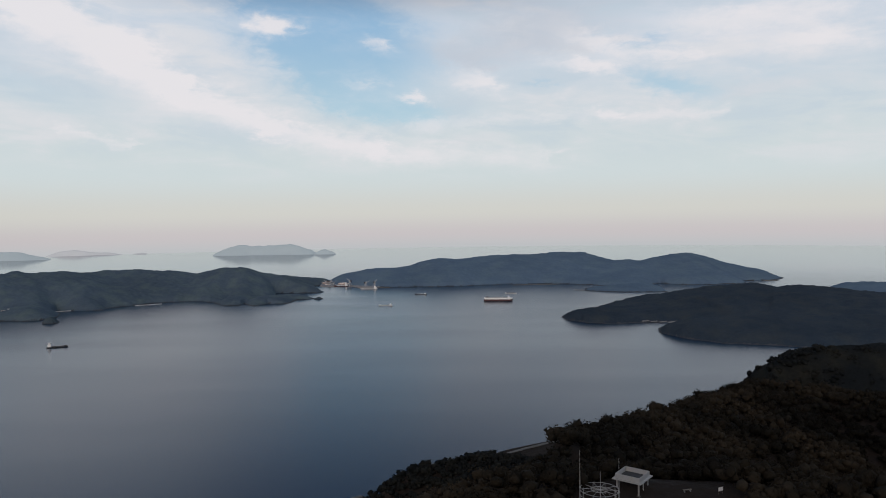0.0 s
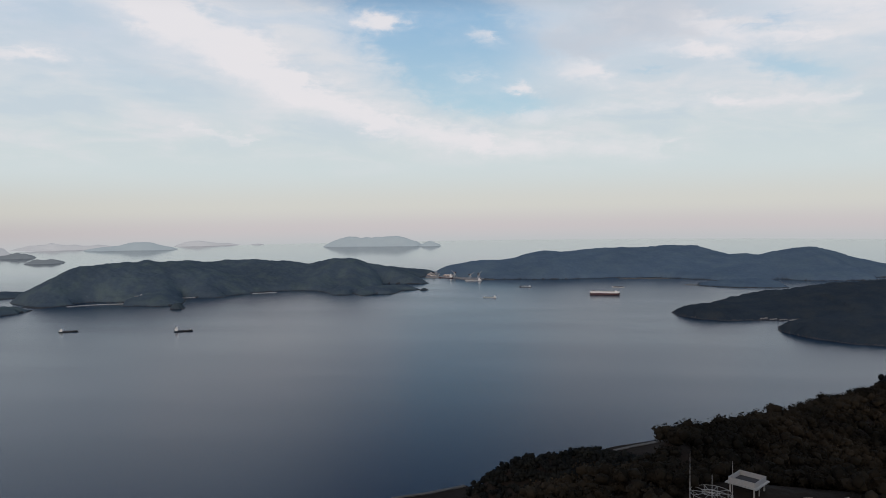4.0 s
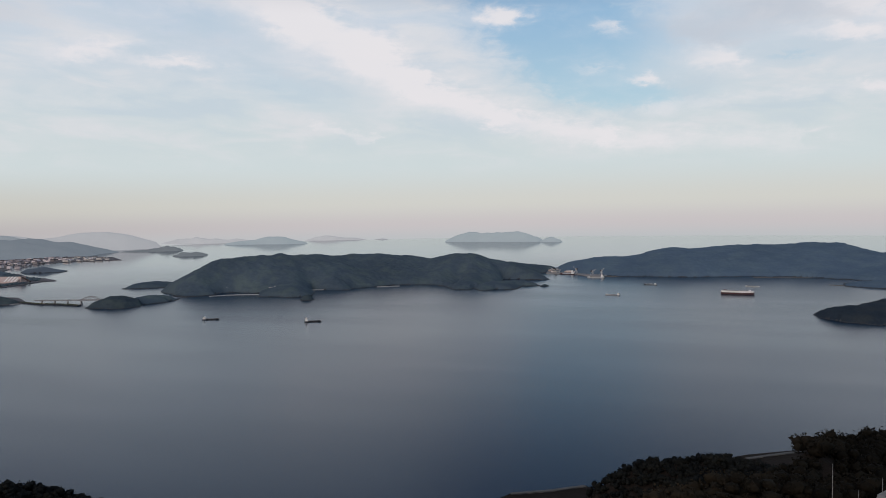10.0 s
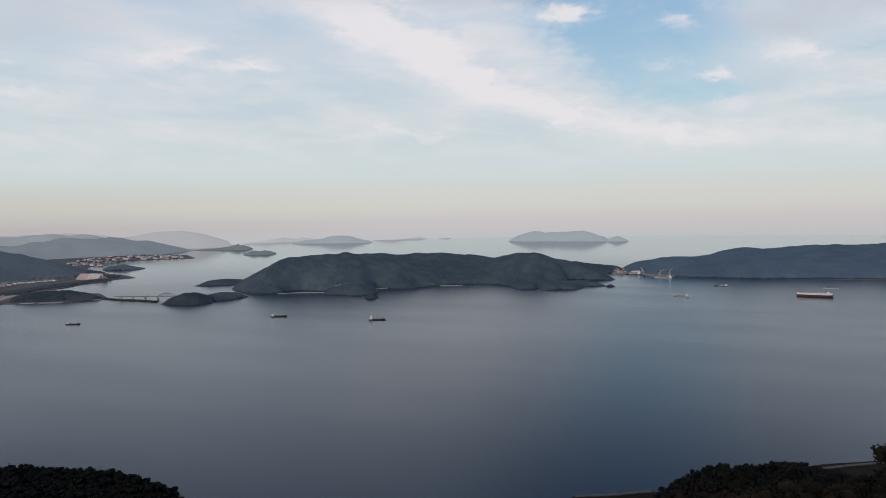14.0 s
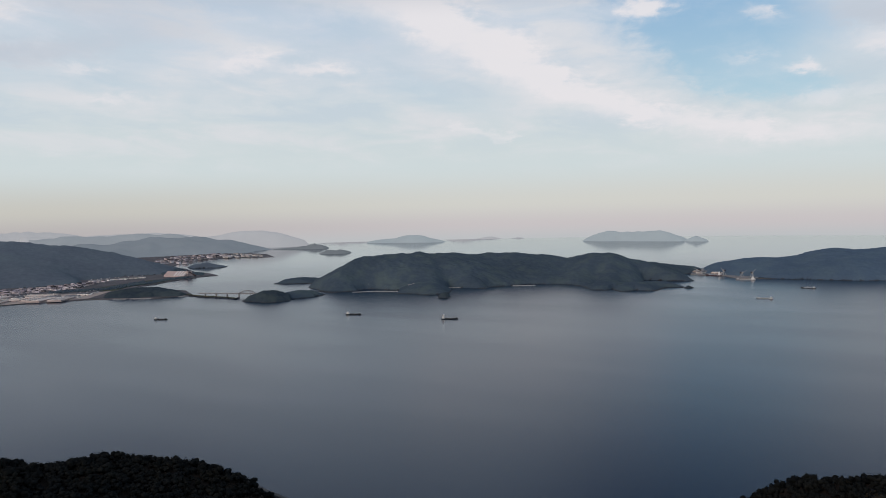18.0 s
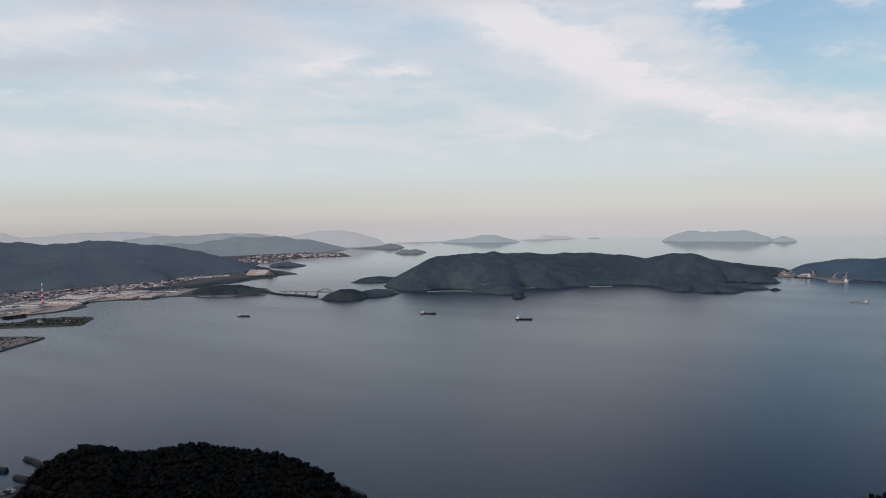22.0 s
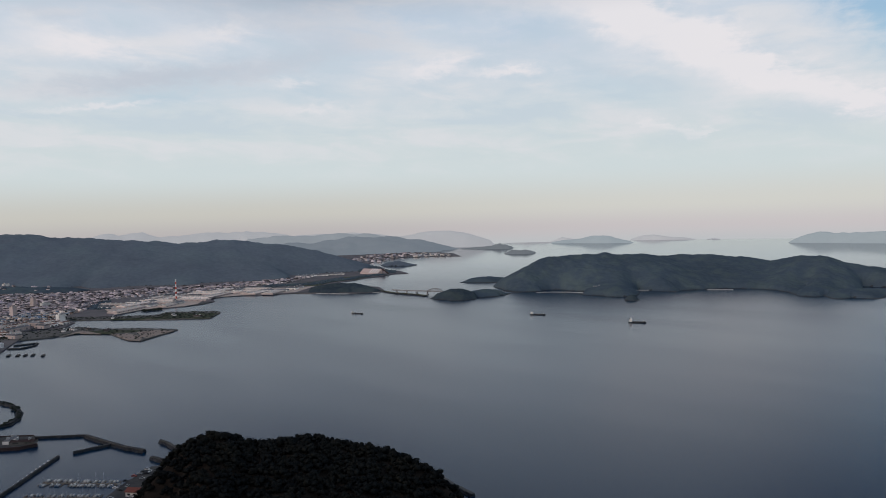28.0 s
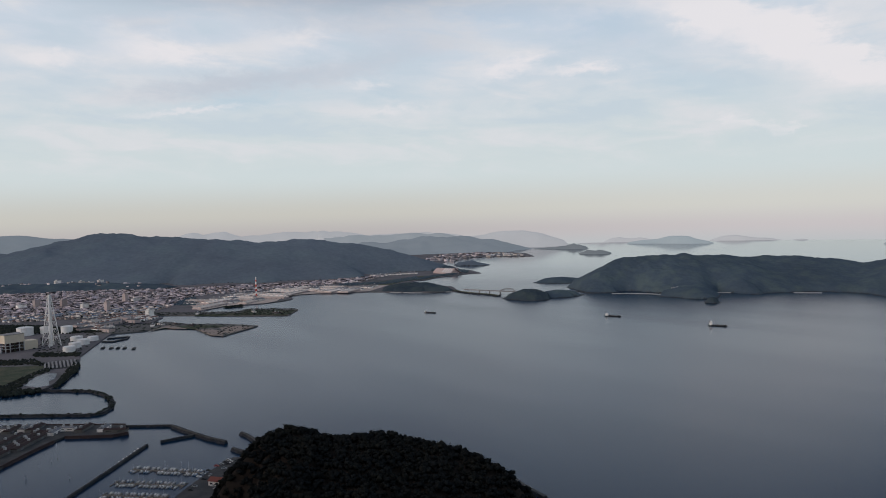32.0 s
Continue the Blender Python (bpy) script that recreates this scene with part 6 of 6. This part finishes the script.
coaster("white and red ship fitting out at the shipyard quay", afloat(*(-310.0, 2116.0), 172), 46, 10, M_HULL_RED, M_WHITE, 10, 1)
coaster("grey ship moored below the shipyard cranes", afloat(*(-216.0, 2024.0), 176), 50, 9, M_STEEL, M_CONC, 7, 0)


# ---- houses on the islands ----
WHITE_HOUSE = house(3.4, 2.4, 1.0, M_CONC, M_OLD_WHITE, "small pale island house among the trees")
HOTEL = flats(20, 6, 1, M_OLD_WHITE, "long white hotel with balconies above the island shore")
HOTEL.matrix_world = on_ground(-941, 1510, 32, float(main_island.height(-941, 1510)) + 1.5)
spots = [(main_island, -701, 1785), (main_island, -690, 1790), (main_island, -438, 1832), (main_island, -428, 1836), (main_island, -768, 1776),
         (right_island, 291, 2143), (right_island, 300, 2146), (right_island, 418, 2091), (right_island, -264, 2164), (right_island, -250, 2170), (mid_land, 576, 1096)]
spots += [(mid_land, 372 + 5 * i, 1314 - 1.5 * i + 4 * (i % 3)) for i in range(13)]
spots += [(main_island, -1118 + 9 * i, 1520 + 8 * (i % 2)) for i in range(5)]
for k, (land, x, y) in enumerate(spots):
    m = on_ground(x, y, 20 + 37 * k, max(0.6, float(land.height(x, y))) + 0.6)
    if k == 0:
        WHITE_HOUSE.matrix_world = m
    else:
        copy_thing(WHITE_HOUSE, m)


# ---- the marina ----
def motor_boat(label, L, mat):
    t = thing("motor_boat", label, "boat", group="marina boats")
    hull_part("hull", mat, t, L, L * 0.34, 0.95, -0.25, 0.4, 0.85, 0.25)
    cab = part("cabin", boxes(((-L * 0.02, 0, 0.7), (L * 0.34, L * 0.24, 0.85), 0, 0.82)), M_WHITE, t)
    part("windscreen", boxes(((L * 0.13, 0, 1.0), (0.12, L * 0.2, 0.4))), M_DARK, cab)
    part("engine", boxes(((-L * 0.48, 0, 0.2), (0.45, 0.4, 0.8))), M_HULL_DARK, t)
    return t


def sail_boat(label, L):
    t = thing("sailing_boat", label, "boat", group="marina boats")
    hull_part("hull", M_OLD_WHITE, t, L, L * 0.3, 0.9, -0.25, 0.5, 0.8, 0.1)
    part("cabin", boxes(((L * 0.03, 0, 0.65), (L * 0.36, L * 0.17, 0.45), 0, 0.85)), M_WHITE, t)
    part("mast", rods(((L * 0.08, 0, 0.6), (L * 0.08, 0, L * 1.25), 0.06, 5)), M_STEEL, t)
    part("boom", rods(((L * 0.07, 0, 1.4), (-L * 0.35, 0, 1.45), 0.09, 5)), M_ROOF_BLUE, t, "boom with furled blue sail")
    return t


BOATS = [motor_boat("small white motor boat moored at the pontoon", 5.0, M_OLD_WHITE), motor_boat("pale blue motor boat moored at the pontoon", 4.6, M_ROOF_BLUE),
         sail_boat("white sailing boat with its sail furled", 5.8), motor_boat("larger white motor boat with a long cabin", 6.2, M_OLD_WHITE)]


def pontoon(a, b):
    a, b = Vector((*a, 0)), Vector((*b, 0))
    run, d = (b - a).length, (b - a).normalized()
    ang = math.degrees(math.atan2(d.y, d.x))
    t = thing("pontoon", "long floating wooden pontoon with finger jetties", "pontoon", afloat(a.x, a.y, ang), "marina pontoons")
    part("walkway", boxes(((run / 2, 0, -0.2), (run, 1.8, 0.75))), M_WOODEN, t)
    n = int(run / 6)
    for k in range(n + 1):
        x = run * k / n
        part("finger", boxes(((x, 3.4, -0.2), (0.7, 5.0, 0.6)), ((x, -3.4, -0.2), (0.7, 5.0, 0.6))), M_WOODEN, t)
        if k % 3 == 0:
            part("pile", rods(((x, 1.1, -3), (x, 1.1, 2.4), 0.18, 6)), M_STEEL, t)
    side = Vector((-d.y, d.x, 0))
    for k in range(n):
        for s in (-1, 1):
            for q in (0.3, 0.7):
                if rng.random() < 0.25:
                    continue
                i = int(rng.choice(4, p=(0.4, 0.15, 0.3, 0.15)))
                p = a + d * (run * (k + q) / n) + side * (s * 4.3 + float(rng.normal(0, 0.3)))
                m = afloat(p.x, p.y, ang + 90 * s + float(rng.normal(0, 4)))
                if BOATS[i].get("placed"):
                    copy_thing(BOATS[i], m)
                else:
                    BOATS[i].matrix_world = m
                    BOATS[i]["placed"] = 1


for a, b in (((-605.0, 167.0), (-557.0, 205.0)),
             ((-583.0, 147.0), (-539.0, 185.0)),
             ((-563.0, 133.0), (-524.0, 166.0)),
             ((-538.0, 119.0), (-500.0, 149.0))):
    pontoon(a, b)


def car(label, mat):
    t = thing("parked_car", label, "car", group="parked cars")
    bm = boxes(((0, 0, 0.32), (4.2, 1.7, 0.62), 0, 0.96))
    bmesh.ops.bevel(bm, geom=bm.edges[:], offset=0.12, segments=2)
    part("body", bm, mat, t)
    part("cabin", boxes(((-0.2, 0, 0.92), (2.2, 1.5, 0.55), 0, 0.78)), M_DARK, t)
    part("roof", boxes(((-0.2, 0, 1.47), (1.7, 1.15, 0.06))), mat, t)
    for x in (-1.3, 1.3):
        for y in (-0.8, 0.8):
            part("wheel", rods(((x, y - 0.1, 0.32), (x, y + 0.1, 0.32), 0.32, 12)), M_HULL_DARK, t)
    return t


CARS = [car("white parked car on the marina quay", M_WHITE), car("silver parked car on the marina quay", M_STEEL), car("dark parked car on the marina quay", M_HULL_DARK),
        car("red parked car on the marina quay", M_RED)]
for k, (x, y, a) in enumerate([(-545, 199, 40), (-549, 204, 40), (-553, 210, 40), (-559, 219, 40), (-561, 224, 42), (-563, 228, 42), (-512, 199, 130), (-505, 197, 130),
    (-498, 195, 130), (-518, 200, 40), (-549, 221, 60), (-557, 228, 60), (-566, 232, 40), (-542, 207, 130), (-537, 200, 40), (-560, 232, 130),
    (-527, 189, 40), (-522, 184, 40)]):
    m = on_ground(x, y, a, 1.7)
    if k < 4:
        CARS[k].matrix_world = m
    else:
        copy_thing(CARS[(k * 5 + k // 3) % 4], m)


def boat_house(m):
    t = thing("marina_house", "low marina building with an orange-red roof", "building", m)
    part("wall", boxes(((0, 0, 0), (14, 8, 3.6))), M_WALL_PALE, t)
    bm = bmesh.new()
    gable(bm, 14, 8, 3.6, 2.0, 0.6)
    part("roof", bm, M_ORANGE, t)
    for x in (-4.5, 0, 4.5):
        part("window", boxes(((x, -4.0, 1.0), (2.2, 0.15, 1.4))), M_DARK, t)
    part("lamp_post", rods(((9, 0, 0), (9, 0, 9), 0.16, 6, 0.1), ((9, 0, 9), (10.5, 0, 9.3), 0.1, 5)), M_WHITE, t)
    return t


boat_house(on_ground(*(-519.0, 205.0), 35, 1.7))
QUAY_SHEDS = [shed(15, 7, 3.0, 1, M_ROOF_GREY, M_WALL_PALE, "low pale quayside shed with a grey roof", "quayside sheds"),
              shed(22, 8, 2.4, 1, M_RUST, M_PIER, "low quayside shed with a rusty dark roof", "quayside sheds")]
for k, (x, y) in enumerate([(-805, 105), (-801, 111), (-794, 121), (-767, 132), (-760, 139), (-791, 129), (-763, 152), (-755, 165), (-738, 179), (-724, 186)]):
    m = on_ground(x, y, 139 + (90 if k % 3 == 0 else 0), 2.0)
    copy_thing(QUAY_SHEDS[k % 2], m) if k >= 2 else setattr(QUAY_SHEDS[k], "matrix_world", m)
LONG_ROOF = shed(62, 7, 2.6, 1, M_RUST, M_PIER, "long low landing shed along the quay", "landing sheds")
for k, (x, y) in enumerate([(-746, 120), (-748, 109), (-730, 99), (-753, 94)]):
    m = on_ground(x, y, 139, 2.0)
    copy_thing(LONG_ROOF, m) if k else setattr(LONG_ROOF, "matrix_world", m)
for k, (x, y) in enumerate([(-1436, 446), (-1414, 483), (-1438, 463), (-1371, 500), (-1465, 673), (-1405, 698), (-1542, 576)]):
    copy_thing(QUAY_SHEDS[k % 2], on_ground(x, y, -28 + 20 * (k % 3), 1.9))


def notice_board(m):
    t = thing("notice_board", "small white notice board on two posts", "sign", m)
    part("panel", boxes(((0, 0, 0.6), (1.1, 0.06, 0.7))), M_WHITE, t)
    for x in (-0.45, 0.45):
        part("post", rods(((x, 0.06, -0.8), (x, 0.06, 1.3), 0.04, 6)), M_WOODEN, t)
    return t


def bench(m):
    t = thing("bench", "low weathered bench on the summit clearing", "bench", m)
    part("seat", boxes(((0, 0, 0.4), (1.7, 0.45, 0.07))), M_WOODEN, t)
    for x in (-0.6, 0.6):
        part("leg", boxes(((x, 0, -0.6), (0.14, 0.4, 1.0))), M_CONC, t)
    return t


x, y = (52.0, 132.0)
notice_board(on_ground(x, y, 25, summit_z((x, y))))
x, y = (46.0, 133.0)
bench(on_ground(x, y, 10, summit_z((x, y))))


def channel_post(m):
    t = thing("channel_post", "slender post standing in the harbour water", "post", m, "channel posts")
    part("pole", rods(((0, 0, -3), (0, 0, 2.8), 0.16, 6, 0.1)), M_STEEL, t)
    part("topmark", rods(((0, 0, 2.8), (0, 0, 3.2), 0.25, 6)), M_HULL_DARK, t)
    return t


for x, y in [(-643, 96), (-645, 97), (-677, 121), (-683, 127), (-722, 134), (-620, 123), (-667, 110)]:
    channel_post(Matrix.Translation((x, y, 0)))


def float_line(a, b, n):
    """White floats along the diagonal breakwater."""
    for i in range(n):
        u = (i + 0.5) / n
        t = thing("skiff", "small white skiff tied to the breakwater", "boat", afloat(a[0] + (b[0] - a[0]) * u, a[1] + (b[1] - a[1]) * u, 30 + 8 * (i % 3)), "skiffs along the breakwater")
        hull_part("hull", M_WHITE, t, 4.0, 1.5, 0.8, -0.2, 0.4, 0.85)
        part("thwart", boxes(((0, 0, 0.5), (0.4, 1.2, 0.15))), M_WOODEN, t)


float_line((-604.0, 140.0), (-660.0, 190.0), 11)
for line in ([(52, 586), (70, 599), (98, 617)],
             [(-61, 498), (-85, 482), (-109, 470)],
             [(-383, 378), (-359, 370), (-332, 365)]):
    mound("shore_road", "pale concrete shore road at the foot of the wooded hill", line, 6, 1.8, M_STONE, "road", M_PIER, -1.5)
